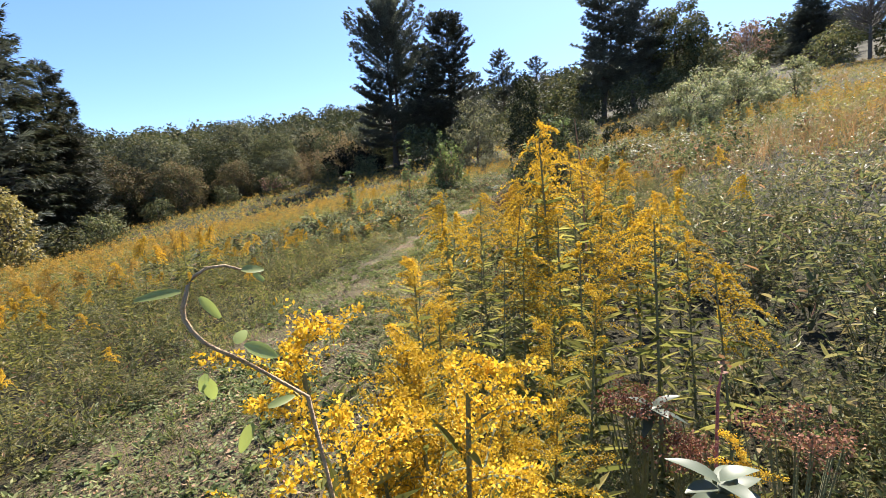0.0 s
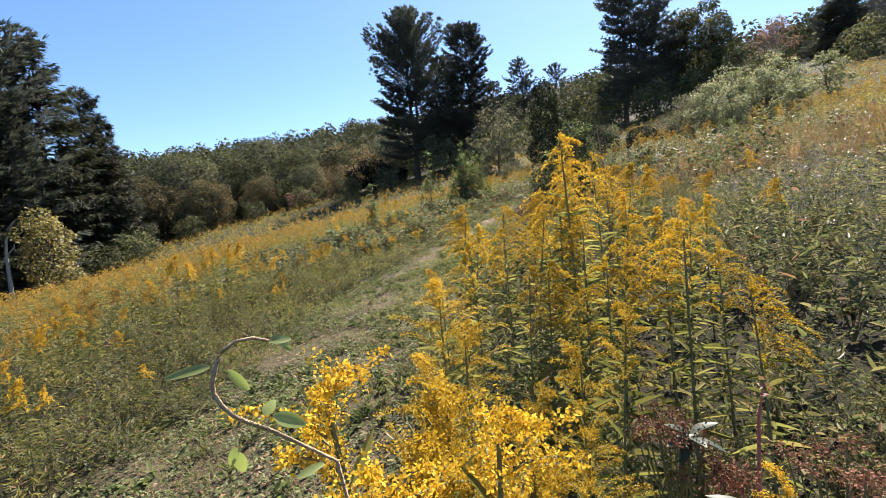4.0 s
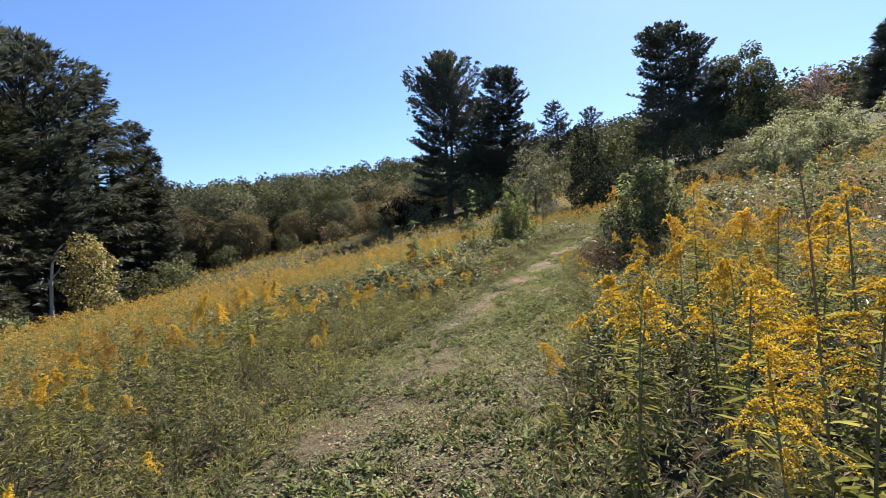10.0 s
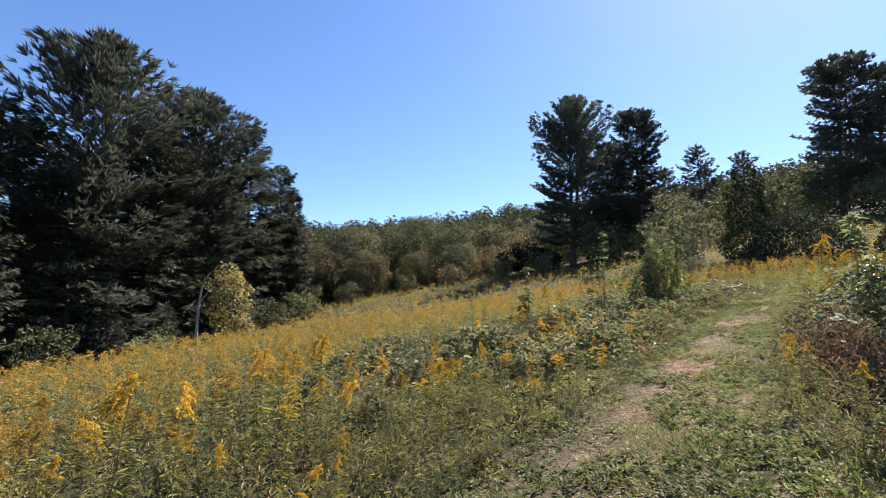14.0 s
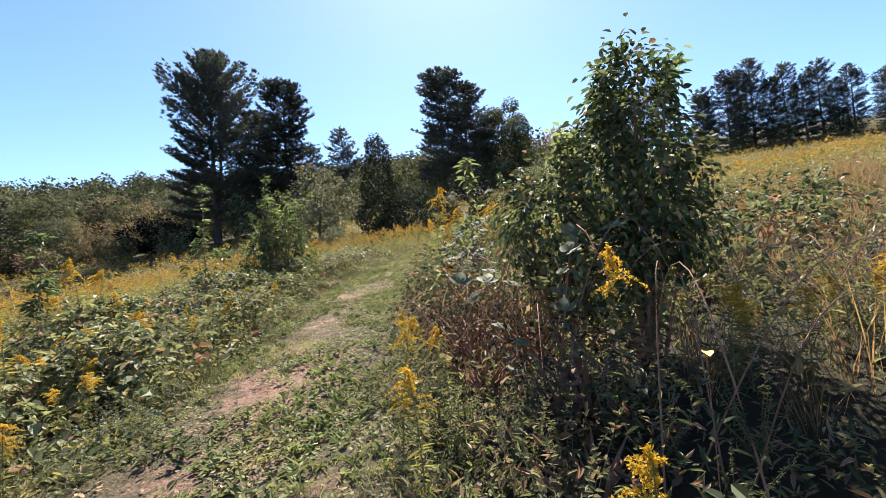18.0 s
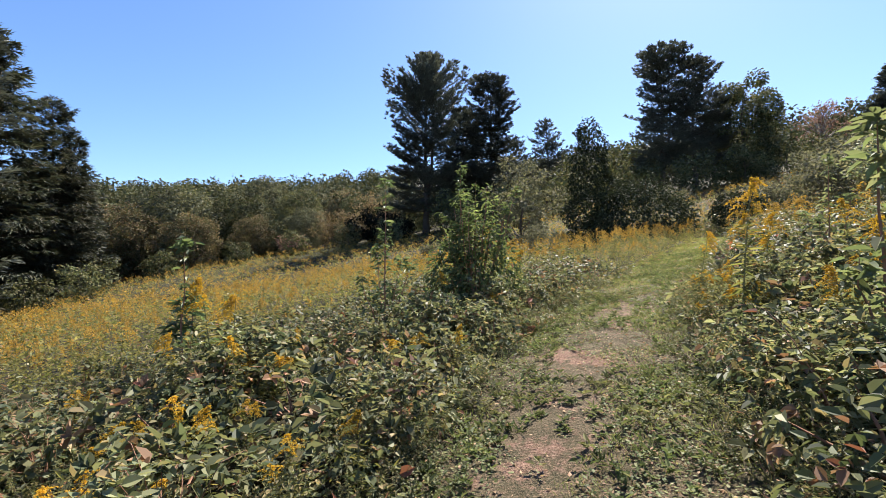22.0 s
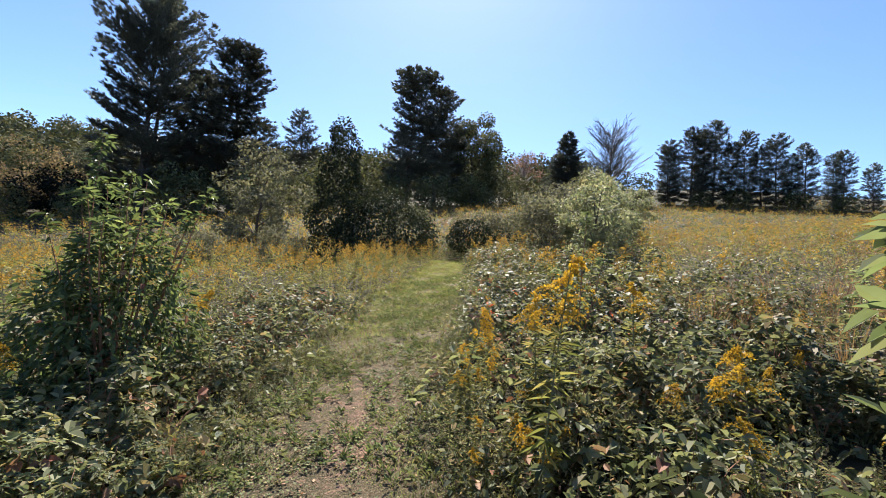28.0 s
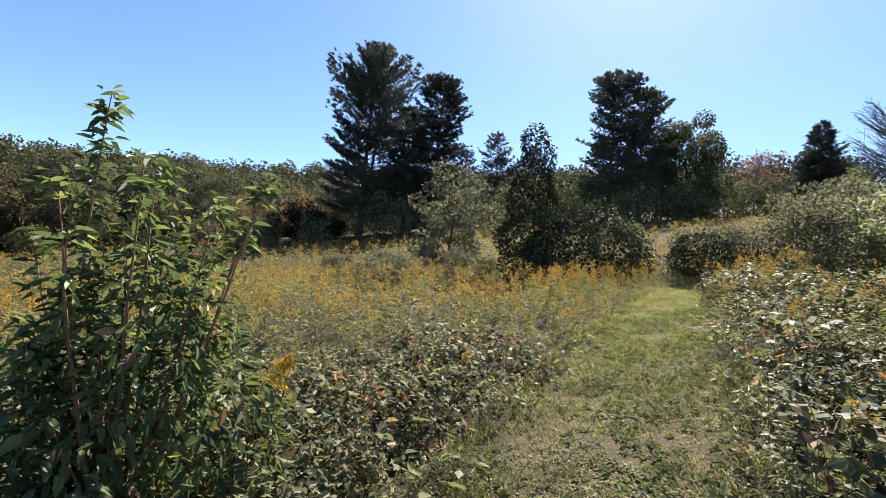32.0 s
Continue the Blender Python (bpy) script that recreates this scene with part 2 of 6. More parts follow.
M_SPRUCE = leaf_mat("spruce_needles", [(0.022, 0.034, 0.022), (0.038, 0.053, 0.03), (0.06, 0.072, 0.04), (0.08, 0.072, 0.045)], 0.6, 0.14, 0.1, 0.3, 1.5, 0.15)
M_BARK = bark_mat("bark", [(0.035, 0.026, 0.02), (0.08, 0.06, 0.045), (0.13, 0.10, 0.08)], 4)
M_GREYWOOD = bark_mat("weathered_wood", [(0.22, 0.20, 0.17), (0.34, 0.31, 0.27), (0.16, 0.13, 0.11)], 6)
M_TWIG = bark_mat("bare_twigs", [(0.10, 0.085, 0.07), (0.17, 0.145, 0.125), (0.08, 0.06, 0.05)], 6)
M_VSTEM = bark_mat("vine_stem", [(0.30, 0.20, 0.12), (0.38, 0.27, 0.16), (0.24, 0.14, 0.08)], 60)
M_SILVERLEAF = leaf_mat("glossy_whorl_leaf", [(0.045, 0.065, 0.035), (0.065, 0.085, 0.05), (0.033, 0.052, 0.027)], 0.45, 0.2, 2.0, 0.25, 1.6, 0.05)
M_VLEAF = leaf_mat("vine_leaf", [(0.13, 0.19, 0.045), (0.19, 0.24, 0.06), (0.08, 0.11, 0.04)], 0.4, 0.4, 3.0, 0.5)
M_REDSTALK = bark_mat("red_stalk", [(0.45, 0.10, 0.10), (0.55, 0.18, 0.15)], 40)


def ground_mat():
    m, nt, bsdf, out = nodes_of("meadow_soil")
    worn = nt.nodes.new("ShaderNodeAttribute")
    worn.attribute_name = "worn"
    mown = nt.nodes.new("ShaderNodeAttribute")
    mown.attribute_name = "mown"
    fine, mid, big = noise_tex(nt, 55, 6, 0.7), noise_tex(nt, 6.0, 5, 0.6), noise_tex(nt, 1.1, 4, 0.6)
    grit = maths(nt, "MULTIPLY_ADD", fine, 3.6, True)
    grit.node.inputs[2].default_value = -1.3
    soil = ramp(nt, grit, [(0.11, 0.06, 0.042), (0.23, 0.132, 0.098), (0.34, 0.21, 0.16)])
    soil = mixed(nt, ramp(nt, noise_tex(nt, 24, 4, 0.7), [(0, 0, 0), (0.1, 0.1, 0.1), (0.9, 0.9, 0.9)]), soil, (0.17, 0.125, 0.07))
    moss = ramp(nt, maths(nt, "MULTIPLY", maths(nt, "SUBTRACT", mid, 0.28), 2.3, True), [(0.035, 0.036, 0.016), (0.075, 0.064, 0.034), (0.13, 0.10, 0.062)])
    turf = mixed(nt, ramp(nt, grit, [(0, 0, 0), (0.15, 0.15, 0.15), (1, 1, 1)]), moss, (0.19, 0.135, 0.088))
    bare = maths(nt, "ADD", maths(nt, "MULTIPLY", big, 3.2), maths(nt, "MULTIPLY", mid, 1.6))
    bare = maths(nt, "ADD", bare, worn.outputs["Fac"])
    bare = maths(nt, "ADD", bare, maths(nt, "MULTIPLY", noise_tex(nt, 16.0, 4, 0.65), 1.6))
    bare = maths(nt, "MULTIPLY", maths(nt, "SUBTRACT", bare, 4.05), 2.6, True)
    bare = maths(nt, "MULTIPLY", bare, maths(nt, "MULTIPLY", worn.outputs["Fac"], 1.4, True))
    # leaf litter, coloured extra dark so gaps between the herbs look shaded
    shaded_litter = ramp(nt, mid, [(0.016, 0.018, 0.008), (0.035, 0.03, 0.014), (0.06, 0.048, 0.025)])
    cover = mixed(nt, mown.outputs["Fac"], shaded_litter, turf)
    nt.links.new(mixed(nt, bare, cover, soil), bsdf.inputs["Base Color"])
    bsdf.inputs["Roughness"].default_value = 0.95
    bsdf.inputs["Specular IOR Level"].default_value = 0.2
    bp = nt.nodes.new("ShaderNodeBump")
    bp.inputs["Strength"].default_value, bp.inputs["Distance"].default_value = 1.0, 0.035
    nt.links.new(maths(nt, "ADD", fine, mid), bp.inputs["Height"])
    nt.links.new(bp.outputs[0], bsdf.inputs["Normal"])
    return m


M_GROUND = ground_mat()

# ---- the lie of the land ----
# centre line of the mown path: y, x, half width
LANE = np.array([(-6, -2.6, 0.8), (-2, -2.1, 0.8), (2, -1.6, 0.85), (4, -1.25, 1.0), (6.5, -1.15, 1.05), (9, -0.45, 0.85), (11, 0.1, 0.85), (13, 0.65, 0.92),
                 (15, 1.25, 0.9), (17, 1.95, 0.9), (18.5, 2.85, 0.98), (20.3, 3.85, 1.05), (23, 5.4, 1.05), (26.8, 7.6, 0.85), (29, 9.0, 0.75), (31, 10.2, 0.7)])
# where somebody walks
TRACK = np.array([(0.0, 0.24), (-0.05, 0.22), (-0.1, 0.25), (-0.16, 0.33), (-0.23, 0.55), (-0.26, 0.76), (-0.54, 1.1), (-0.71, 1.65), (-0.93, 2.74), (-0.98, 3.1), (-0.64, 4.3), (-0.3, 5.36), (0.03, 6.57),
                  (-0.12, 7.8), (-0.24, 8.6), (0.0, 9.3), (0.06, 10.0), (-0.1, 10.5), (0.05, 11.3), (0.57, 11.8), (0.9, 12.9), (1.2, 14.0), (1.57, 15.3)])


def smooth(a, b, v):
    t = np.clip((np.asarray(v, float) - a) / (b - a), 0, 1)
    return t * t * (3 - 2 * t)


def land(x, y):
    x, y = np.asarray(x, float), np.asarray(y, float)
    xs = np.where(x < -60, -60 + (x + 60) * 0.15, np.where(x > 140, 140 + (x - 140) * 0.1, x))
    ys = np.where(y > 130, 130 + (y - 130) * 0.2, np.where(y < -60, -60 + (y + 60) * 0.1, y))
    z = 0.137 * xs + 0.065 * ys - 0.14 + 0.095 * np.clip(ys - 45, 0, 60)
    r, az = np.hypot(x, y), np.degrees(np.arctan2(x, y))
    crest = np.interp(az, [-180, -100, -60, -32, -25, -18, -12, 14, 60, 180], [0, 16, 27, 35, 39, 43, 47.5, 54, 48, 0])
    z = z + smooth(110, 300, r) * (crest - z)
    z = z + 0.03 * np.sin(x * 1.3 + 0.7 * y) * np.cos(y * 0.9) * smooth(1.0, 2.5, lane_gap(x, y))
    return z


def lane_gap(x, y):
    """Metres from the path's edge: below 0 on the path, signed side left out."""
    c, w = np.interp(y, LANE[:, 0], LANE[:, 1]), np.interp(y, LANE[:, 0], LANE[:, 2])
    g = (np.abs(np.asarray(x) - c) - w) * 0.92
    return np.where(np.asarray(y) > 31, np.maximum(g, np.asarray(y) - 31), g)


def track_gap(x, y):
    x, y = np.asarray(x, float), np.asarray(y, float)
    best = np.full(x.shape, 1e9)
    for (ax, ay), (bx, by) in zip(TRACK[:-1], TRACK[1:]):
        dx, dy = bx - ax, by - ay
        t = np.clip(((x - ax) * dx + (y - ay) * dy) / (dx * dx + dy * dy), 0, 1)
        best = np.minimum(best, np.hypot(x - ax - t * dx, y - ay - t * dy))
    return best


# ---- mesh tools: everything is quads; V points, Q faces, S material slot of each face ----
rng = np.random.default_rng(7)


def unit(v):
    return v / np.maximum(np.linalg.norm(v, axis=-1, keepdims=True), 1e-9)


def leaves(base, way, length, width, fold=0.15, droop=0.1, slot=0, up=None, g=rng, rich=False):
    """Pointed leaves, folded along the midrib; rich ones have a rounded outline and two halves."""
    base, way = np.atleast_2d(base), unit(np.atleast_2d(way))
    n = len(base)
    length, width = np.broadcast_to(length, n)[:, None], np.broadcast_to(width, n)[:, None]
    if up is None:
        up = np.array([0, 0.15, 1.0]) + g.normal(0, 0.36, (n, 3))
    side = unit(np.cross(way, up) + 1e-6)
    nrm = np.cross(side, way)
    if rich:
        lift = nrm * width * 0.22
        a, b = base + way * length * 0.28 + lift, base + way * length * 0.66 + lift * 0.9 - nrm * length * droop * 0.45
        v = np.stack([base, a + side * width * 0.46, b + side * width * 0.4, base + way * length - nrm * length * droop, b - side * width * 0.4, a - side * width * 0.46], 1)
        q = 6 * np.arange(n)[:, None, None] + np.array([[0, 1, 2, 3], [0, 3, 4, 5]])[None]
        return v.reshape(-1, 3), q.reshape(-1, 4), np.full(2 * n, slot)
    mid = base + way * length * 0.45 + nrm * width * fold
    v = np.stack([base, mid + side * width / 2 - nrm * width * fold * 2, base + way * length - nrm * length * droop, mid - side * width / 2 - nrm * width * fold * 2], 1)
    return v.reshape(-1, 3), np.arange(4 * n).reshape(n, 4), np.full(n, slot)


def flecks(at, size, slot=0, g=rng, squash=1.0):
    """Small four-cornered pieces turned every way: florets, far leaves."""
    n = len(at)
    a = unit(g.normal(0, 1, (n, 3)) * (1, 1, squash))
    b = unit(np.cross(a, g.normal(0, 1, (n, 3))))
    s = np.broadcast_to(size, n)[:, None] * g.uniform(0.7, 1.3, (n, 1))
    v = np.stack([at - a * s, at + b * s * 0.62, at + a * s, at - b * s * 0.62], 1)
    return v.reshape(-1, 3), np.arange(4 * n).reshape(n, 4), np.full(n, slot)


def tube(points, radii, slot=0, sides=5):
    points = np.asarray(points, float)
    n = len(points)
    t = unit(np.gradient(points, axis=0))
    ref = np.where(np.abs(t[:, 2:3]) > 0.9, np.array([[1.0, 0, 0]]), np.array([[0, 0, 1.0]]))
    u = unit(np.cross(t, ref))
    w = np.cross(t, u)
    a = np.linspace(0, 2 * np.pi, sides, endpoint=False)
    r = np.broadcast_to(radii, n)[:, None, None]
    v = points[:, None] + r * (np.cos(a)[None, :, None] * u[:, None] + np.sin(a)[None, :, None] * w[:, None])
    i = np.arange(n - 1)[:, None] * sides
    j = np.arange(sides)[None]
    k = (j + 1) % sides
    q = np.stack([i + j, i + k, i + sides + k, i + sides + j], -1).reshape(-1, 4)
    return v.reshape(-1, 3), q, np.full(len(q), slot)


def big_leaf(base, way, ln, wd, curl=0.25, up=(0, 0, 1)):
    """A broad leaf of eight facets."""
    base, way = np.array(base, float), unit(np.array(way, float))
    side = unit(np.cross(way, np.array(up, float) + 1e-3))
    nrm = np.cross(side, way)
    t = np.linspace(0, 1, 7)
    w = wd * 0.5 * np.sin(np.pi * t ** 0.8) ** 0.8 + 0.0006
    mid = base + way * (ln * t)[:, None] - nrm * (curl * ln * t ** 2)[:, None]
    l, r = mid + side * w[:, None] + nrm * (w * 0.25)[:, None], mid - side * w[:, None] + nrm * (w * 0.25)[:, None]
    v = np.concatenate([l, mid, r])
    i = np.arange(6)
    q = np.concatenate([np.stack([i, i + 1, i + 8, i + 7], -1), np.stack([i + 7, i + 8, i + 15, i + 14], -1)])
    return v, q, np.zeros(len(q), int)


def gather(pieces):
    vs, qs, ss, off = [], [], [], 0
    for v, q, s in pieces:
        vs.append(v)
        qs.append(q + off)
        ss.append(s)
        off += len(v)
    return np.concatenate(vs), np.concatenate(qs), np.concatenate(ss)


def only(soup, slot):
    v, q, s = soup
    q = q[np.isin(s, slot)]
    used, inv = np.unique(q, return_inverse=True)
    return v[used], inv.reshape(-1, 4), np.zeros(len(q), int)


def sown(soup, at, turn, size, lean=None):
    """Many copies of a soup as one soup."""
    v, q, s = soup
    n = len(at)
    c, k = np.cos(turn), np.sin(turn)
    size = np.broadcast_to(size, n)
    rot = np.zeros((n, 3, 3))
    rot[:, 0, 0], rot[:, 0, 1], rot[:, 1, 0], rot[:, 1, 1], rot[:, 2, 2] = c, -k, k, c, 1
    if lean is not None:
        rot[:, 0, 2], rot[:, 1, 2] = lean[:, 0], lean[:, 1]
    out = np.einsum("nij,vj->nvi", rot * size[:, None, None], v) + np.asarray(at)[:, None]
    return out.reshape(-1, 3), (q[None] + (np.arange(n) * len(v))[:, None, None]).reshape(-1, 4), np.tile(s, n)


def mesh_of(name, soup, mats, flat=True):
    v, q, s = soup
    me = bpy.data.meshes.new(name)
    me.vertices.add(len(v))
    me.vertices.foreach_set("co", np.ascontiguousarray(v, dtype=np.float32).ravel())
    me.loops.add(4 * len(q))
    me.loops.foreach_set("vertex_index", np.ascontiguousarray(q, dtype=np.int32).ravel())
    me.polygons.add(len(q))
    me.polygons.foreach_set("loop_start", np.arange(len(q), dtype=np.int32) * 4)
    me.polygons.foreach_set("loop_total", np.full(len(q), 4, np.int32))
    for m in mats:
        me.materials.append(m)
    me.polygons.foreach_set("material_index", np.asarray(s, np.int32))
    me.polygons.foreach_set("use_smooth", np.full(len(q), not flat))
    me.update(calc_edges=True)
    me.validate()
    return me


def part(name, soup, mat, parent, label="", flat=True, kind=""):
    ob = new(name, mesh_of(name, soup, mat if isinstance(mat, list) else [mat], flat))
    ob.parent = parent
    return tagged(ob, label, kind=kind)


def thing(name, label, category, m=None, group="", kind=""):
    ob = new(name)
    ob.empty_display_size = 0.1
    if m is not None:
        ob.matrix_basis = m
    return tagged(ob, label, category, group, kind)


def spot(x, y, turn=0.0, size=1.0, sink=0.0, sz=None):
    return Matrix.LocRotScale((x, y, float(land(x, y)) - sink), Euler((0, 0, turn)), (size, size, sz or size))

# ---- ground ----


def steps(lo, hi, fine, far, grow=1.12):
    mid = list(np.arange(lo, hi + 1e-6, fine))
    a, s = [lo], fine
    while a[-1] > -far:
        s *= grow
        a.append(a[-1] - s)
    b, s = [hi], fine
    while b[-1] < far:
        s *= grow
        b.append(b[-1] + s)
    return np.array(a[:0:-1] + mid + b[1:])


def trodden(x, y):
    """How bare the path is trodden: along a line low of its middle, from the first bend to where the lawn begins."""
    gap = lane_gap(x, y)
    c = np.interp(y, LANE[:, 0], LANE[:, 1])
    mid = smooth(0.8, 0.1, np.abs(x - c + np.interp(y, [4, 6, 8, 10, 12, 16], [0.45, 0.55, 0.45, 0.12, 0.2, 0.1])))
    along = np.interp(y, [0, 4, 5.5, 7, 9.0, 10.5, 13, 14.5, 18, 20, 23], [0.0, 0.12, 0.36, 0.5, 0.8, 0.95, 0.95, 0.9, 0.62, 0.25, 0.0])
    return np.clip(smooth(0.0, -0.35, gap) * along * (0.5 + 0.5 * mid), 0, 1)


def bald(x, y):
    """Patches of the path with nothing growing."""
    return np.clip(1.35 * trodden(x, y) - 0.68 + 1.0 * fbm(x, y, 1.4, 4.4) + 0.7 * fbm(x, y, 4.2, 1.1), 0, 1)


def build_ground():
    xs, ys = steps(-7, 12, 0.16, 2600), steps(-3, 31, 0.16, 2600)
    gx, gy = np.meshgrid(xs, ys)
    gz = land(gx, gy)
    mown = smooth(0.25, -0.25, lane_gap(gx, gy))
    near = (np.abs(gx) < 4) & (gy > -1) & (gy < 17)
    mown[near] = np.maximum(mown[near], smooth(0.75, 0.4, track_gap(gx[near], gy[near])))
    worn = trodden(gx, gy)
    rough = np.array([noise.noise((x * 1.7, y * 1.7, 0)) * 0.03 + noise.noise((x * 6, y * 6, 3)) * 0.012 for x, y in zip(gx.ravel(), gy.ravel())]).reshape(gx.shape)
    gz = gz + rough * smooth(40, 15, np.hypot(gx, gy - 12)) - 0.02 * mown
    n, m = gx.shape
    v = np.stack([gx, gy, gz], -1).reshape(-1, 3)
    i = (np.arange(n - 1)[:, None] * m + np.arange(m - 1)[None]).ravel()
    q = np.stack([i, i + 1, i + m + 1, i + m], -1)
    me = mesh_of("ground", (v, q, np.zeros(len(q), int)), [M_GROUND], flat=False)
    at = me.attributes.new("worn", "FLOAT", "POINT")
    at.data.foreach_set("value", worn.ravel().astype(np.float32))
    at = me.attributes.new("mown", "FLOAT", "POINT")
    at.data.foreach_set("value", mown.ravel().astype(np.float32))
    tagged(new("ground", me), "sloping meadow soil with a worn reddish footpath", "ground", kind="structure")


build_ground()

# ---- herbs ----


def goldenrod(seed, fine, rich=False):
    """One metre high, its plume of arching one-sided racemes. Slots: 0 stem, 1 leaf, 2 florets. fine: 0 far, 1 middle, 2 near."""
    g = np.random.default_rng(seed)
    bend = g.normal(0, 0.06, 2)

    def axis(z):
        z = np.asarray(z, float)
        return np.stack([bend[0] * z * z, bend[1] * z * z, z], -1)

    bits = []
    if fine:
        zs = np.linspace(0, 0.96, 5 if fine == 2 else 3)
        bits.append(tube(axis(zs), np.linspace(0.006, 0.0022, len(zs)) * (1 if fine == 2 else 0.9), 0, 4 if fine == 2 else 3))
    n = (9, 38, 74)[fine]
    z = np.sort(g.uniform(0.06, 0.84, n))
    a = np.arange(n) * 2.4 + g.uniform(0, 1, n)
    way = np.stack([np.cos(a), np.sin(a), np.interp(z, [0.06, 0.5, 0.84], [-0.45, 0.1, 0.7]) + g.normal(0, 0.2, n)], -1)
    ln = np.interp(z, [0.06, 0.3, 0.7, 0.84], [0.05, 0.088, 0.075, 0.04]) * g.uniform(0.8, 1.2, n) * (2.1, 1.5, 1)[fine]
    bits.append(leaves(axis(z), way, ln, ln * (0.42, 0.26, 0.16)[fine], 0.1, g.uniform(0, 0.5, (n, 1)), 1, g=g, rich=fine == 2))
    m = (5, 12, 22 if rich else 17)[fine]
    zb = np.linspace(0.74 if rich else 0.76, 0.975, m)
    at = []
    lop, side = g.uniform(0, 6.28), g.uniform(0.6, 1.5)
    for k, zz in enumerate(zb):
        ang = lop + g.normal(0, side)
        ln = np.interp(zz, [0.74, 0.82, 0.9, 0.98], [0.12, 0.16, 0.12, 0.04]) * g.uniform(0.7, 1.25) * (0.85 if rich else 1.0)
        c = (5, 9, 30)[fine]
        flex = g.uniform(0.55, 0.95)
        u = np.linspace(0.12 if fine else 0.3, 1, c)
        p = axis(zz) + np.stack([np.cos(ang) * u * ln, np.sin(ang) * u * ln, ln * (flex * u - 0.85 * u ** 2.3)], -1)
        if fine == 2 and ln > 0.05:
            bits.append(tube(p[::5], 0.0013, 0, 3))
        reps = (1, 1, 4 if rich else 2)[fine]
        fat = (0.027, 0.014, 0.0042 if rich else 0.0075)[fine] * np.interp(np.repeat(u, reps), [0, 0.3, 1], [0.6, 1.0, 0.5])[:, None]
        at.append(np.repeat(p, reps, 0) + g.normal(0, 1, (len(p) * reps, 3)) * fat + [0, 0, 0.004])
    tip = axis(np.linspace(0.9, 1.0, (2, 5, 40)[fine]))
    at = np.concatenate(at + [tip + g.normal(0, 0.006, tip.shape)])
    bits.append(flecks(at, (0.025, 0.0135, 0.0029 if rich else 0.0065)[fine], 2, g))
    return gather(bits)


def weed(seed, fine):
    """Clump of leafy shoots, one metre high. Slots: 0 stem, 1 leaf."""
    g = np.random.default_rng(seed)
    bits = []
    kind = seed % 3          # lance-leaved, feathery, or with broader leaves
    for j in range((3, 6, 10)[fine]):
        a, out = g.uniform(0, 6.28), g.uniform(0.08, 0.5)
        h = g.uniform(0.45, 0.92)
        z = np.linspace(0, 1, 4)
        p = np.stack([np.cos(a) * out * z ** 1.4, np.sin(a) * out * z ** 1.4, h * z], -1)
        if fine:
            bits.append(tube(p, np.linspace(0.005, 0.0016, 4), 0, 3))
        n = (6, 14, (28, 44, 24)[kind])[fine]
        t = np.concatenate([g.uniform(0.15, 1.0, n) ** 0.75, np.full((0, 2, 4)[fine], 0.99)])
        base = np.stack([np.interp(t, z, p[:, i]) for i in range(3)], -1)
        b = np.arange(len(t)) * 2.4 + g.normal(0, 0.4, len(t))
        way = np.stack([np.cos(b), np.sin(b), np.interp(t, [0.15, 0.8, 1.0], [-0.4, 0.25, 1.3]) + g.normal(0, 0.2, len(t))], -1)
        ln = g.uniform(0.7, 1.15, len(t)) * np.interp(t, [0.15, 0.5, 1.0], [0.75, 1.0, 0.6]) * (0.07, 0.048, 0.062)[kind] * (2.3, 1.4, 1)[fine]
        wide = (0.2, 0.2, 0.46)[kind] * (1.7, 1.35, 1)[fine]
        bits.append(leaves(base, way, ln, ln * wide, 0.12, g.uniform(0.05, 0.5, (len(t), 1)), 1, g=g, rich=fine == 2))
    return gather(bits)


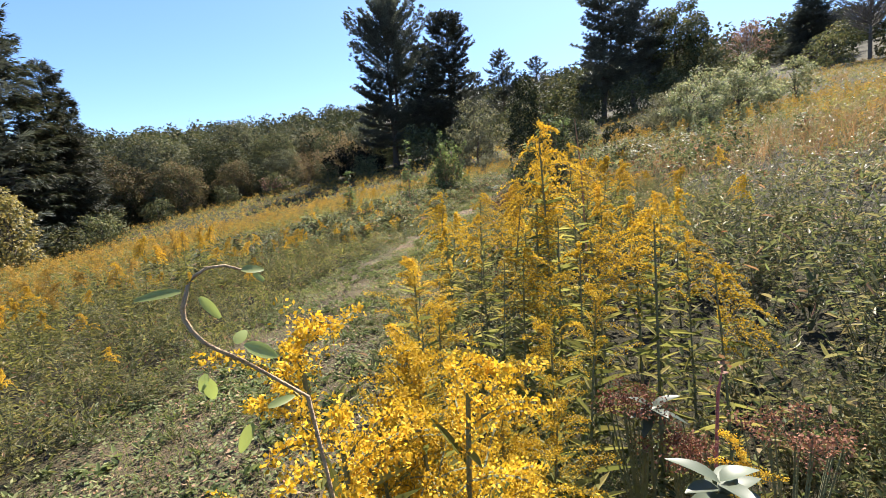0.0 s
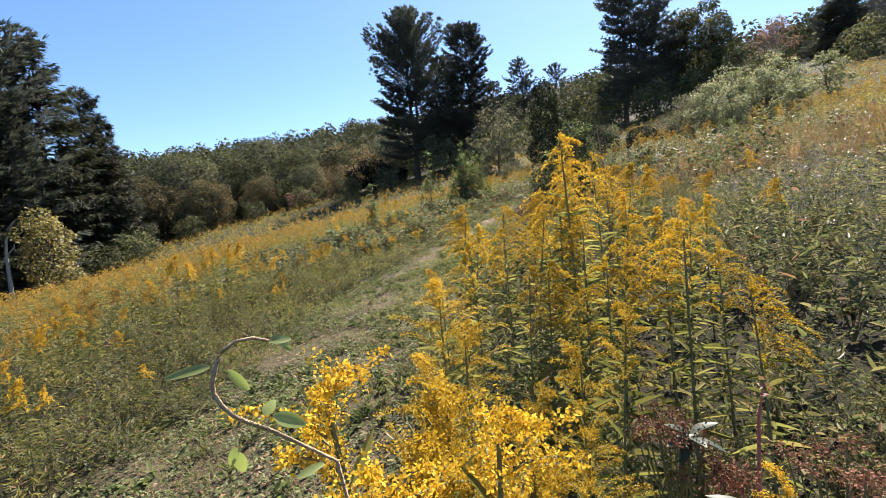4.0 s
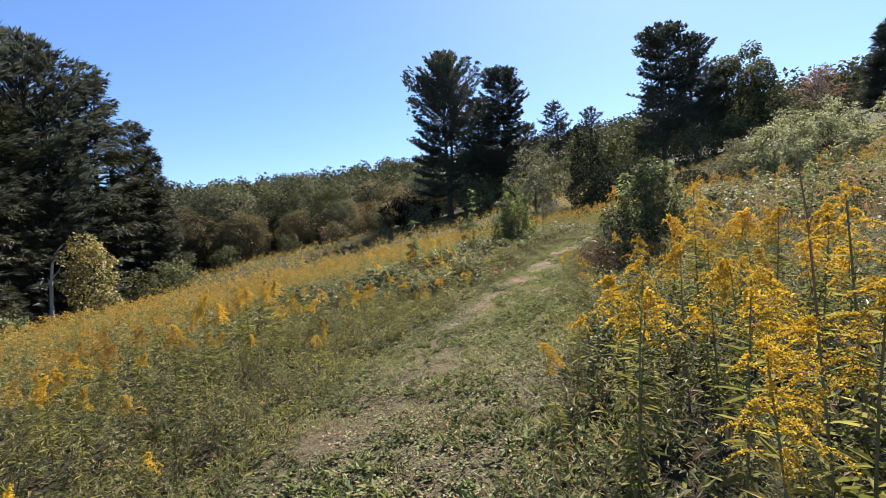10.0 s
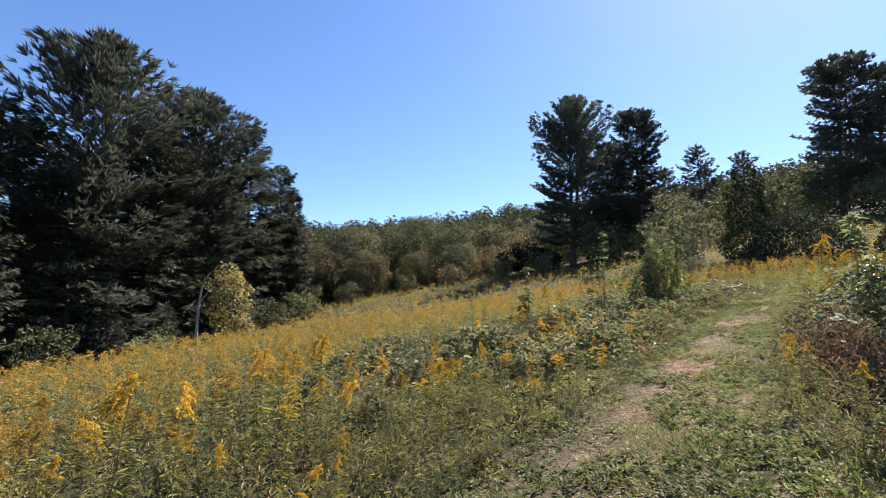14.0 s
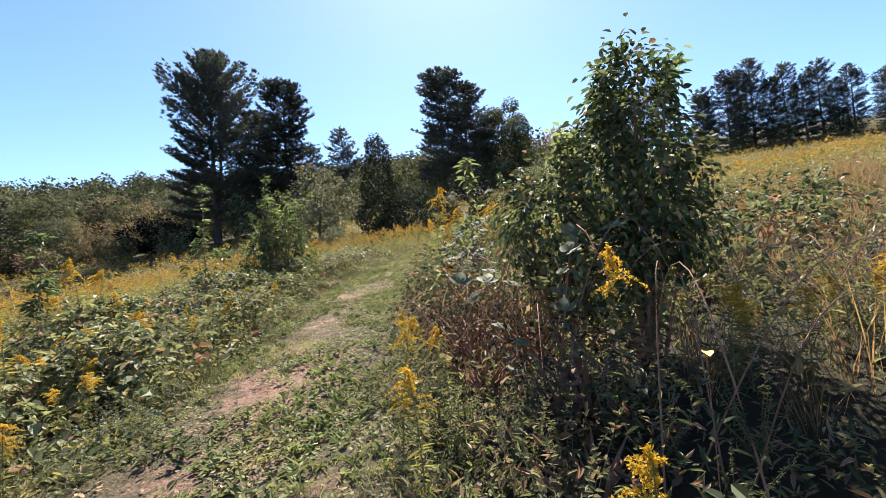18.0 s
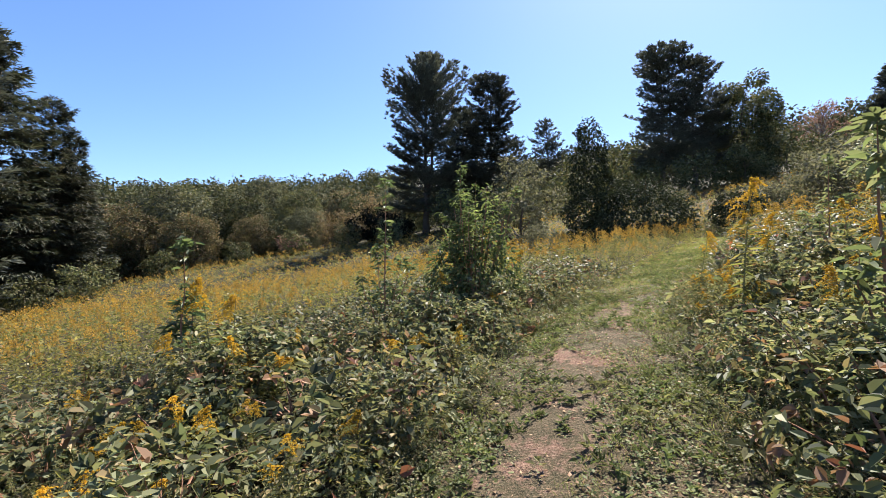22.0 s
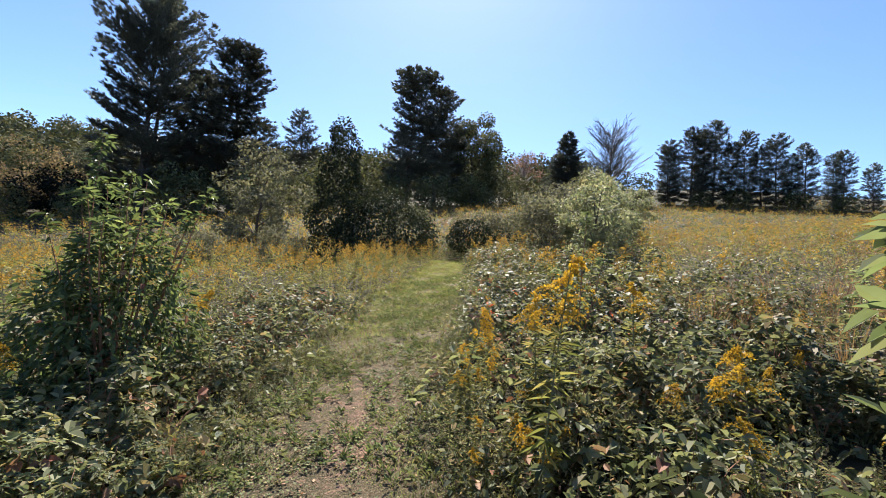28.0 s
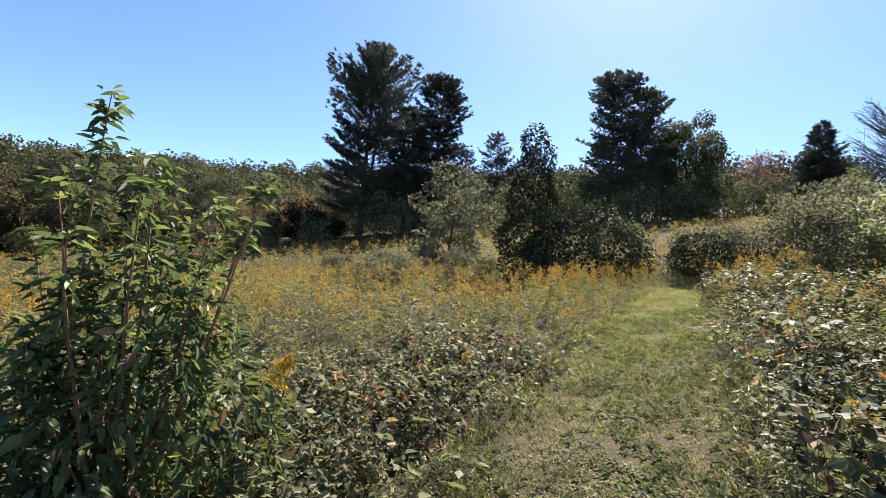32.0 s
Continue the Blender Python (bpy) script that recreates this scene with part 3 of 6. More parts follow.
def shell(lobes, seed, leaf, per, broad=0.62, threes=True, dry=0.07, slot=1, dry_slot=2, rich=True, ruffle=0.3, floor=0.02, rough=0.12, out=(0.15, 1.0)):
    """Leaves laid like shingles over rounded lobes (x, y, z, rx, ry, rz): per leaves to the square metre, those inside a neighbour left out."""
    g = np.random.default_rng(seed)
    spots, outs = [], []
    lobes = [np.array(l, float) for l in lobes]
    for i, l in enumerate(lobes):
        c, r = l[:3], l[3:]
        area = 12.6 * ((r[0] * r[1]) ** 1.6 + (r[0] * r[2]) ** 1.6 + (r[1] * r[2]) ** 1.6) ** (1 / 1.6) / 3 ** (1 / 1.6)
        n = max(6, int(area * per / (3 if threes else 1)))
        d = unit(g.normal(0, 1, (n, 3)))
        p = c + d * r * (1 + g.normal(0, rough, (n, 1))) * np.where(g.uniform(0, 1, (n, 1)) < 0.25, 0.8, 1.0)
        keep = p[:, 2] > floor
        for j, o in enumerate(lobes):
            if j != i:
                keep &= np.linalg.norm((p - o[:3]) / o[3:], axis=1) > 0.9
        spots.append(p[keep])
        outs.append(unit(d[keep] / r))
    p, o = np.concatenate(spots), np.concatenate(outs)
    k = 3 if threes else 1
    n = len(p)
    down = np.array([0, 0, -1.0]) - o * (-o[:, 2:3])
    down = unit(down + g.normal(0, 0.45, (n, 3)))
    side = np.cross(o, down)
    turn = np.repeat(g.normal(0, 0.5, n), k) + (np.tile([-1.05, 0, 1.05], n) if threes else 0)
    dn, sd, oo, pp = (np.repeat(v, k, 0) for v in (down, side, o, p))
    way = dn * 0.7 * np.cos(turn)[:, None] + sd * np.sin(turn)[:, None] + oo * g.uniform(*out, (n * k, 1))
    ln = leaf * g.uniform(0.65, 1.2, n * k)
    v, q, s = leaves(pp, way, ln, ln * broad * g.uniform(0.85, 1.15, n * k), 0.12, g.uniform(0.02, 0.3, (n * k, 1)), slot, up=oo + (0, 0, 0.25) + g.normal(0, ruffle, (n * k, 3)), g=g, rich=rich)
    worn = np.repeat(np.where(g.uniform(0, 1, n) < dry, dry_slot, slot), k)
    return v, q, np.repeat(worn, 2) if rich else worn


def bramble(seed, fine, leaf=0.085):
    """Mound of broad leaves in threes over arching canes, about one metre across and 0.8 high. Slots: 0 cane, 1 leaf, 2 dry leaf."""
    g = np.random.default_rng(seed)
    bits = []
    for j in range((2, 4, 8)[fine]):
        a, reach, h = g.uniform(0, 6.28), g.uniform(0.3, 0.75), g.uniform(0.5, 0.95)
        t = np.linspace(0, 1, 6)
        p = np.stack([np.cos(a) * reach * t ** 1.2, np.sin(a) * reach * t ** 1.2, h * np.sin(t * 2.1)], -1)
        p += g.normal(0, 0.03, p.shape) * t[:, None]
        if fine:
            bits.append(tube(p, np.linspace(0.006, 0.002, 6), 0, 3))
        n = (2, 4, 7)[fine]
        u = np.repeat(g.uniform(0.4, 1.0, n), 3)
        base = np.stack([np.interp(u, t, p[:, i]) for i in range(3)], -1) + g.normal(0, 0.02, (3 * n, 3))
        b = np.repeat(g.uniform(0, 6.28, n), 3) + np.tile([-0.9, 0, 0.9], n)
        way = np.stack([np.cos(b), np.sin(b), g.uniform(-0.5, 0.4, 3 * n)], -1)
        ln = g.uniform(0.7, 1.2, 3 * n) * leaf * (2.0, 1.35, 1)[fine]
        bits.append(leaves(base, way, ln, ln * 0.62, 0.12, g.uniform(0, 0.35, (3 * n, 1)), 1, g=g, rich=fine == 2))
    lobes = []
    for j in range(4):
        a, o = g.uniform(0, 6.28), g.uniform(0.05, 0.3)
        r, hz = g.uniform(0.2, 0.34), g.uniform(0.4, 0.78)
        lobes.append((np.cos(a) * o, np.sin(a) * o, hz * 0.45, r, r, hz * 0.55))
    scale = (1.9, 1.2, 1.0)[fine]
    bits.append(shell(lobes, seed + 7, leaf * scale, 190 / scale ** 2 * (0.085 / leaf) ** 2, rich=fine == 2))
    return gather(bits)


def ripe_grass(seed):
    g = np.random.default_rng(seed)
    n = 44
    a, o = g.uniform(0, 6.28, n), g.uniform(0, 0.25, n)
    base = np.stack([np.cos(a) * o, np.sin(a) * o, 0 * a], -1)
    way = np.stack([np.cos(a) * 0.3, np.sin(a) * 0.3, 0 * a + 1], -1) + g.normal(0, 0.12, (n, 3))
    return gather([leaves(base, way, g.uniform(0.4, 0.95, n), 0.008, 0.05, g.uniform(0.0, 0.3, (n, 1)), 0, g=g)])


GOLD = [[goldenrod(100 + 10 * f + k, f) for k in range(5)] for f in range(3)]
WEED = [[weed(200 + 10 * f + k, f) for k in range(5)] for f in range(3)]
BRAM = [[bramble(300 + 10 * f + k, f, (0.078, 0.088, 0.11, 0.095)[k]) for k in range(4)] for f in range(3)]
RIPE = [ripe_grass(400 + k) for k in range(3)]


def fbm(x, y, s, o=0.0):
    return np.array([noise.noise((a * s + o, b * s - o, o)) for a, b in zip(x, y)])


def scatter(x0, x1, y0, y1, pitch):
    xs, ys = np.meshgrid(np.arange(x0, x1, pitch), np.arange(y0, y1, pitch))
    x = xs.ravel() + rng.uniform(-0.5, 0.5, xs.size) * pitch
    y = ys.ravel() + rng.uniform(-0.5, 0.5, ys.size) * pitch
    return x, y


def open_field(x, y):
    """Where the meadow grows: between the woods on the low side and the thickets ahead."""
    left = x > np.interp(y, [-40, 20, 45, 75, 95], [-40, -41, -44, -52, -40])
    ahead = y < np.interp(x, [-60, -25, -6, 2, 9, 12, 40, 120], [82, 79, 77, 77, 80, 84, 92, 84])
    fan = (np.abs(x) < 16) | (y > 0.36 * np.abs(x) - 6)
    return left & ahead & fan


def tangle(x, y):
    """The withered thicket beside the path, where nothing green grows."""
    return np.hypot((x - 1.2) / 0.55, (y - 9.7) / 0.85) < 1


def stand(x, y):
    """Shares of goldenrod, weed, bramble, ripe grass, and the height, at each place."""
    gap = lane_gap(x, y)
    c = np.interp(y, LANE[:, 0], LANE[:, 1])
    lo = x < c
    n1, n2 = fbm(x, y, 0.35, 3.1), fbm(x, y, 0.9, 8.7)
    # low side
    g = np.interp(gap, [0.3, 1.0, 2.0, 4.0], [0.14, 0.42, 0.66, 0.72]) + 0.5 * n1
    b = smooth(8, 11, y) * smooth(23.5, 21.5, y) * smooth(6.5, 3.5, gap) * 0.7
    g = np.where(lo, g * (1 - 0.85 * b), 0)
    late = smooth(21.5, 23.0, y) * smooth(9, 6, gap)
    g = np.where(lo, np.maximum(g, late * 0.75), g)
    g = np.where(lo & (gap > 12), 0.82, g)
    b = np.where(lo, b, 0.0)
    # high side
    start = smooth(4.6, 2.8, y) * smooth(4.5, 2.6, gap)
    gr = 0.16 + 0.45 * n1 + 0.12 * start + 0.2 * smooth(12, 14, y) * smooth(0.2, 1.0, gap) - 0.04 * smooth(5.5, 6.5, y) * smooth(13, 11, y)
    gr = gr + 0.22 * smooth(6, 10, gap)
    gr = gr * (1 - 0.8 * smooth(1.3, 2.2, x) * smooth(7, 5, y) * smooth(8, 6, x))
    gr = gr * (1 - 0.92 * smooth(0.45, 0.6, x / np.maximum(y - 0.1, 0.2)) * smooth(3.6, 2.8, y))
    br = smooth(8.0, 9.5, y) * smooth(9, 5, gap) * (0.1 + 0.42 * smooth(10.5, 13, y))
    ro = smooth(5.0, 3.2, np.hypot((x - 11.5) * 0.8, y - 16.0)) * 0.4
    ro = np.maximum(ro, 0.5 * smooth(7.5, 9, y) * smooth(14.5, 13, y) * smooth(0.6, 1.4, gap) * (n2 > -0.2))
    ro = np.maximum(ro, 0.3 * smooth(7, 13, gap) * (n2 > -0.1))
    g = np.where(lo, g, np.clip(gr, 0.03, 0.9) * (1 - ro))
    b = np.where(lo, b, br * (1 - ro))
    r = np.where(lo, 0, ro)
    h = np.where(lo, 0.64, 0.70) + 0.24 * n2
    h = h * np.interp(gap, [0.0, 0.35, 1.3], [0.48, 0.76, 1.0]) * (1 + 0.45 * ~lo * smooth(2.5, 3.5, y) * smooth(1.0, 0.3, gap))
    h = np.where(~lo & (y < 8), h * np.interp(gap, [0, 2.2, 3.2, 12], [1.0, 1.0, 0.72, 0.8]), h)
    h = np.where(~lo, h * (1 - 0.32 * smooth(5.5, 6.5, y) * smooth(13, 11, y) * smooth(6, 4, gap)), h)
    h = h * (1 + smooth(0.05, 0.3, b) * (0.06 + 0.95 * fbm(x, y, 0.7, 1.3)).clip(-0.5, 0.2))
    return np.clip(g, 0.02, 0.95), np.clip(b, 0, 0.9), np.clip(r, 0, 0.95), h


def plant_field():
    """Sort the whole field into near single plants and joined stands."""
    near = {"g": [], "w": [], "b": []}
    soups = {"g": [], "w": [], "b": [], "r": []}
    rings = [(2, 0.0, 3.2, 0.30), (1, 3.2, 9.5, 0.36), (0, 9.5, 27.0, 0.50), (0, 27.0, 125.0, 1.1)]
    for ring, (fine, d0, d1, pitch) in enumerate(rings):
        x, y = scatter(max(-62, -d1 - 3), min(125, d1 + 14), max(-20, -1.5 - d1), min(96, 31 + d1), pitch)
        d = np.minimum(track_gap(x, y), np.abs(lane_gap(x, y)) + 6.0 * (y > 16) + 100 * (y < 0))
        gap = lane_gap(x, y)
        keep = (d >= d0) & (d < d1) & (gap > 0.02) & open_field(x, y) & (track_gap(x, y) > np.where(y < 1.7, 0.62, 0.42))
        keep &= (y > -8) if ring > 1 else ~((y < 0.0) & (np.abs(x) > 3.0 - y))
        keep &= ~((np.hypot(x, y - 0.2) < 1.15)) & ~tangle(x, y)
        if ring < 2:
            keep[keep] = fbm(x[keep], y[keep], 1.5, 2.2) > -0.36
        x, y, gap = x[keep], y[keep], gap[keep]
        share_g, share_b, share_r, h = stand(x, y)
        u = rng.uniform(0, 1, len(x))
        kind = np.where(u < share_r, "r", np.where(u < share_r + share_b * (1 - share_r), "b", "w"))
        u2 = rng.uniform(0, 1, len(x))
        kind = np.where((kind == "w") & (u2 < share_g), "g", kind)
        if ring == 0:
            kind = np.where((kind == "b") & (rng.uniform(0, 1, len(x)) < 0.4), "-", kind)
        if ring >= 1:
            kind = np.where((kind != "g") & (rng.uniform(0, 1, len(x)) < (0.2 if ring == 1 else 0.4)), "-", kind)
        kind = np.where((kind == "b") & ((track_gap(x, y) < 0.8) | (gap < 0.3)), "w", kind)
        h = h * rng.uniform(0.75, 1.25, len(x))
        grow = (1.0, 1.0, 1.25, 2.35)[ring]
        z = land(x, y) - 0.02
        for key, kinds in (("g", GOLD), ("w", WEED), ("b", BRAM)):
            sel = np.flatnonzero(kind == key)
            if fine == 2:
                order = sel[np.argsort(track_gap(x[sel], y[sel]))]
                quota = {"g": 185, "w": 280, "b": 120}[key]
                near[key] = [(x[i], y[i], h[i]) for i in order[:quota]]
                sel = order[quota:]
            var = rng.integers(0, len(kinds[fine]), len(sel))
            for k, soup in enumerate(kinds[fine]):
                i = sel[var == k]
                if len(i):
                    tall = h[i] * (1.32 if key == "g" else 0.95 if key == "w" else 0.95)
                    wide = tall if ring < 3 else tall * 1.0
                    at = np.stack([x[i], y[i], z[i]], -1)
                    v, q, s = sown(soup, at, rng.uniform(0, 6.28, len(i)), wide, rng.normal(0, 0.09, (len(i), 2)))
                    if ring == 3:
                        c = np.repeat(at, len(soup[0]), 0)
                        v = c + (v - c) * (grow, grow, 1.15)
                    soups[key].append((v, q, s))
        sel = np.flatnonzero(kind == "r")
        var = rng.integers(0, 3, len(sel))
        for k in range(3):
            i = sel[var == k]
            if len(i):
                soups["r"].append(sown(RIPE[k], np.stack([x[i], y[i], z[i]], -1), rng.uniform(0, 6.28, len(i)), h[i] * 1.05 * (1, 1, 1.1, 1.5)[ring], rng.normal(0, 0.12, (len(i), 2))))
    return near, soups


NEAR, STANDS = plant_field()


def single_plants():
    sets = (("g", "goldenrod", GOLD[2], [("stem", 0, M_STEM), ("foliage", 1, M_GLEAF), ("flower_plume", 2, M_GOLD)], 1.32,
             "green-stemmed goldenrod in full yellow bloom growing in the meadow", "wildflower", "goldenrods along the path"),
            ("w", "leafy_weed", WEED[2], [("stem", 0, M_STEM), ("foliage", 1, M_WEED)], 0.95,
             "bushy green meadow weed with narrow glossy leaves", "weed", "weeds along the path"),
            ("b", "bramble_bush", BRAM[2], [("cane", 0, M_CANE), ("foliage", 1, M_BRAM), ("dry_foliage", 2, M_DEAD)], 0.95,
             "tangled bramble with broad green leaves on arching brown canes", "bramble", "brambles along the path"))
    early, late = [p for p in NEAR["g"] if p[1] < 3.4], [p for p in NEAR["g"] if p[1] >= 3.4]
    later = list(sets[0])
    later[3] = [("stem", 0, M_STEM), ("foliage", 1, M_GLEAF), ("flower_plume", 2, M_GOLDMID)]
    later[5], later[7] = "green-leaved goldenrod with a small ochre-yellow plume among the weeds", "goldenrods further on"
    for (key, name, kinds, bits, tall, label, cat, group), places in zip((sets[0], later, sets[1], sets[2]), (early, late, NEAR["w"], NEAR["b"])):
        first = []
        for i, (x, y, h) in enumerate(places):
            m = Matrix.LocRotScale((x, y, float(land(x, y)) - 0.02), Euler((rng.normal(0, 0.08), rng.normal(0, 0.08), rng.uniform(0, 6.28))), (h * tall,) * 3)
            if i < len(kinds):
                ob = thing(name, label, cat, None, group)
                for pname, slot, mat in bits:
                    cut = only(kinds[i], [slot])
                    if len(cut[1]):
                        part(pname, cut, mat, ob, kind="stuff" if slot or key != "g" else "")
                first.append(ob)
                ob.matrix_basis = m
            else:
                src = first[i % len(kinds)]
                keep = src.matrix_basis.copy()
                src.matrix_basis = Matrix.Identity(4)
                copy_thing(src, m)
                src.matrix_basis = keep


def stands():
    for key, name, mats, label, cat in (
            ("g", "goldenrod_stand", [M_STEM, M_GLEAF, M_GOLD2], "dense stand of yellow flowering goldenrod over the slope", "meadow"),
            ("w", "weed_stand", [M_STEM, M_WEED], "knee-high green leafy weeds covering the meadow", "meadow"),
            ("b", "bramble_thicket", [M_CANE, M_BRAM, M_DEAD], "low thicket of broad-leaved brambles beside the path", "thicket"),
            ("r", "ripe_grass_stand", [M_ORANGE], "patches of tall orange-brown ripe grass on the hillside", "grass")):
        if STANDS[key]:
            tagged(new(name, mesh_of(name, gather(STANDS[key]), mats)), label, cat, kind="stuff")


stands()
single_plants()


def undergrowth():
    """Loose mass of leaves below and between the taller herbs."""
    bits = []
    for d0, d1, pitch, k, ln0 in ((0.0, 1.35, 0.13, 20, 0.048), (1.35, 3.2, 0.22, 24, 0.066), (3.2, 9.5, 0.34, 32, 0.095), (9.5, 27.0, 0.62, 17, 0.18), (27.0, 125.0, 1.3, 9, 0.4)):
        x, y = scatter(max(-62, -d1 - 3), min(125, d1 + 14), max(-20, -1.5 - d1), min(96, 31 + d1), pitch)
        gap = lane_gap(x, y)
        d = np.minimum(track_gap(x, y), np.abs(gap) + 6.0 * (y > 16) + 100 * (y < 0))
        keep = (d >= d0) & (d < d1) & (gap > 0.0) & open_field(x, y) & (track_gap(x, y) > 0.4) & ~((y < 0.0) & (np.abs(x) > 3.0 - y)) & (np.hypot(x, y - 0.2) > 0.6) & ~tangle(x, y)
        x, y = x[keep], y[keep]
        share_g, share_b, share_r, h = stand(x, y)
        ok = (rng.uniform(0, 1, len(x)) > share_r * 0.8) & ((fbm(x, y, 1.9, 6.6) > np.where((y < 6) & (x > 0.3), -0.12, -0.6 if d1 < 4 else -0.3)))
        x, y, h, share_b, share_g = x[ok], y[ok], h[ok], share_b[ok], share_g[ok]
        h = np.where(np.hypot(x, y - 0.2) < 1.5, h * 0.7, h)
        n = len(x)
        bush = h * (0.64 + 0.85 * fbm(x, y, 1.5, 2.2)).clip(0.1, 1.0) * rng.uniform(0.6, 1.2, n)
        cx, cy = np.repeat(x, k), np.repeat(y, k)
        a = rng.uniform(0, 6.28, n * k)
        o = pitch * 0.75 * np.sqrt(rng.uniform(0, 1, n * k))
        u = rng.uniform(0.1, 1.0, n * k) ** 0.4
        dome = 1 - 0.75 * (o / pitch / 0.75) ** 2
        base = np.stack([cx + np.cos(a) * o, cy + np.sin(a) * o, land(cx, cy) + np.repeat(bush, k) * u * dome], -1)
        way = np.stack([np.cos(a), np.sin(a), rng.uniform(-0.5, 0.35, n * k)], -1) + rng.normal(0, 0.3, (n * k, 3))
        fine_leaf = rng.uniform(0, 1, n * k) > np.repeat(share_b, k)
        way[:, 2] += fine_leaf * rng.uniform(0.2, 1.1, n * k)
        steep = (o / pitch)[:, None]
        out = np.stack([np.cos(a), np.sin(a), 0 * a], -1) * steep * 1.5 + (0, 0, 0.8) + rng.normal(0, 0.25, (n * k, 3))
        broad = ~fine_leaf
        ln = ln0 * rng.uniform(0.6, 1.25, n * k) * np.where(broad, (rng.choice([0.9, 1.3, 1.9], n * k) if d1 < 4 else rng.uniform(0.75, 1.1, n * k)), 1.0)
        few = (rng.uniform(0, 1, n * k) > 0.45) | ~broad
        base, way, out, ln, broad, cx, cy = base[few], way[few], out[few], ln[few], broad[few], cx[few], cy[few]
        nk, near = len(ln), d1 < 4
        v, q, s = leaves(base, way, ln, ln * np.where(broad, rng.uniform(0.5, 0.72, nk), rng.uniform(0.16, 0.32, nk)), 0.12, rng.uniform(0, 0.35, (nk, 1)), 0, up=out, rich=near)
        high = cx > np.interp(cy, LANE[:, 0], LANE[:, 1])
        dry = rng.uniform(0, 1, nk) < 0.06 + 0.12 * high * smooth(5.5, 6.5, cy) * smooth(15, 13, cy)
        feathery = ~broad & ~high & (rng.uniform(0, 1, nk) < 0.75)
        s = np.where(dry, 2, np.where(feathery, 3, broad.astype(int)))
        bits.append((v, q, np.repeat(s, 2) if near else s))
    tagged(new("undergrowth", mesh_of("undergrowth", gather(bits), [M_WEED, M_BRAM, M_DEAD, M_GLEAF])), "dense leafy undergrowth between the meadow herbs", "undergrowth", kind="stuff")


undergrowth()


def path_turf():
    """Short grass, clover and dead bits on the mown path."""
    def on_path(x0, x1, y0, y1, pitch, out, beside):
        x, y = scatter(x0, x1, y0, y1, pitch)
        ok = (lane_gap(x, y) < out) & ((y > 2.5) | (track_gap(x, y) < 3.0)) | (track_gap(x, y) < beside)
        return x[ok], y[ok]

    near, far = on_path(-4, 4, -1, 17, 0.034, 0.4, 0.6), on_path(-1, 11, 17, 31.5, 0.043, 0.4, 0.0)
    x, y = np.concatenate([near[0], far[0]]), np.concatenate([near[1], far[1]])
    lush = fbm(x, y, 0.9, 5.0) + 0.6 * fbm(x, y, 2.7, 2.0) + 0.55 * smooth(15, 20, y)
    keep = (lush + 0.75 - 1.1 * bald(x, y)) * rng.uniform(0.5, 1.5, len(x)) > 0.5
    x, y, lush = x[keep], y[keep], lush[keep]
    edge = smooth(-0.35, 0.35, lane_gap(x, y))
    k = 3
    x, y, lush, edge = (np.repeat(v, k) for v in (x, y, lush, edge))
    x, y = x + rng.normal(0, 0.018, len(x)), y + rng.normal(0, 0.018, len(x))
    base = np.stack([x, y, land(x, y) - 0.035], -1)
    a = rng.uniform(0, 6.28, len(x))
    tilt = rng.uniform(0.2, 1.5, len(x))
    way = np.stack([np.cos(a) * tilt, np.sin(a) * tilt, 0 * a + 1], -1)
    ln = rng.uniform(0.03, 0.065, len(x)) * (1 + 0.7 * edge + 0.5 * np.clip(lush, 0, 1))
    dry = (rng.uniform(0, 1, len(x)) < 0.2).astype(int)
    v, q, s = leaves(base, way, ln, rng.uniform(0.003, 0.0065, len(x)) * (1 + 0.6 * edge) * np.interp(y, [16, 18, 26], [1, 1.6, 2.4]), 0.1, rng.uniform(0, 0.4, (len(x), 1)), 0)
    tagged(new("path_grass", mesh_of("path_grass", (v, q, s + dry), [M_GRASS, M_THATCH])), "short mown grass on the footpath", "grass", kind="stuff")
    bits = []
    # mats of clover
    x, y = on_path(-4, 11, -1, 24, 0.07, 0.35, 0.6)
    keep = fbm(x, y, 1.2, 9.0) + 0.6 * fbm(x, y, 3.7, 4.0) + 0.22 - 0.9 * bald(x, y) - 0.5 * smooth(17, 22, y) > rng.uniform(-0.3, 0.3, len(x))
    x, y = x[keep], y[keep]
    k = 11
    swell = np.repeat(rng.uniform(0.6, 1.5, len(x)), k)
    a = rng.uniform(0, 6.28, k * len(x))
    o = np.sqrt(rng.uniform(0, 1, len(a))) * 0.045 * swell
    x, y = np.repeat(x, k) + np.cos(a) * o, np.repeat(y, k) + np.sin(a) * o
    mound = 0.045 * swell * (1 - (o / (0.045 * swell)) ** 2)
    way = np.stack([np.cos(a), np.sin(a), rng.uniform(-0.15, 0.5, len(x))], -1)
    ln = rng.uniform(0.013, 0.034, len(x))
    kind = rng.choice([0] * 16 + [2, 1], len(x))
    v, q, s = leaves(np.stack([x, y, land(x, y) - 0.015 + mound], -1), way, ln, ln * 0.6, 0.1, 0.1, 0)
    bits.append((v, q, s + kind))
    # flat rosettes, rank tufts and small leafy weeds
    x, y = on_path(-4, 11, 0, 26, 0.10, 0.3, 0.5)
    keep = fbm(x, y, 1.3, 7.7) * 1.2 + 0.62 - 0.9 * bald(x, y) > rng.uniform(0, 1, len(x))
    x, y = x[keep], y[keep]
    u = rng.uniform(0, 1, len(x))
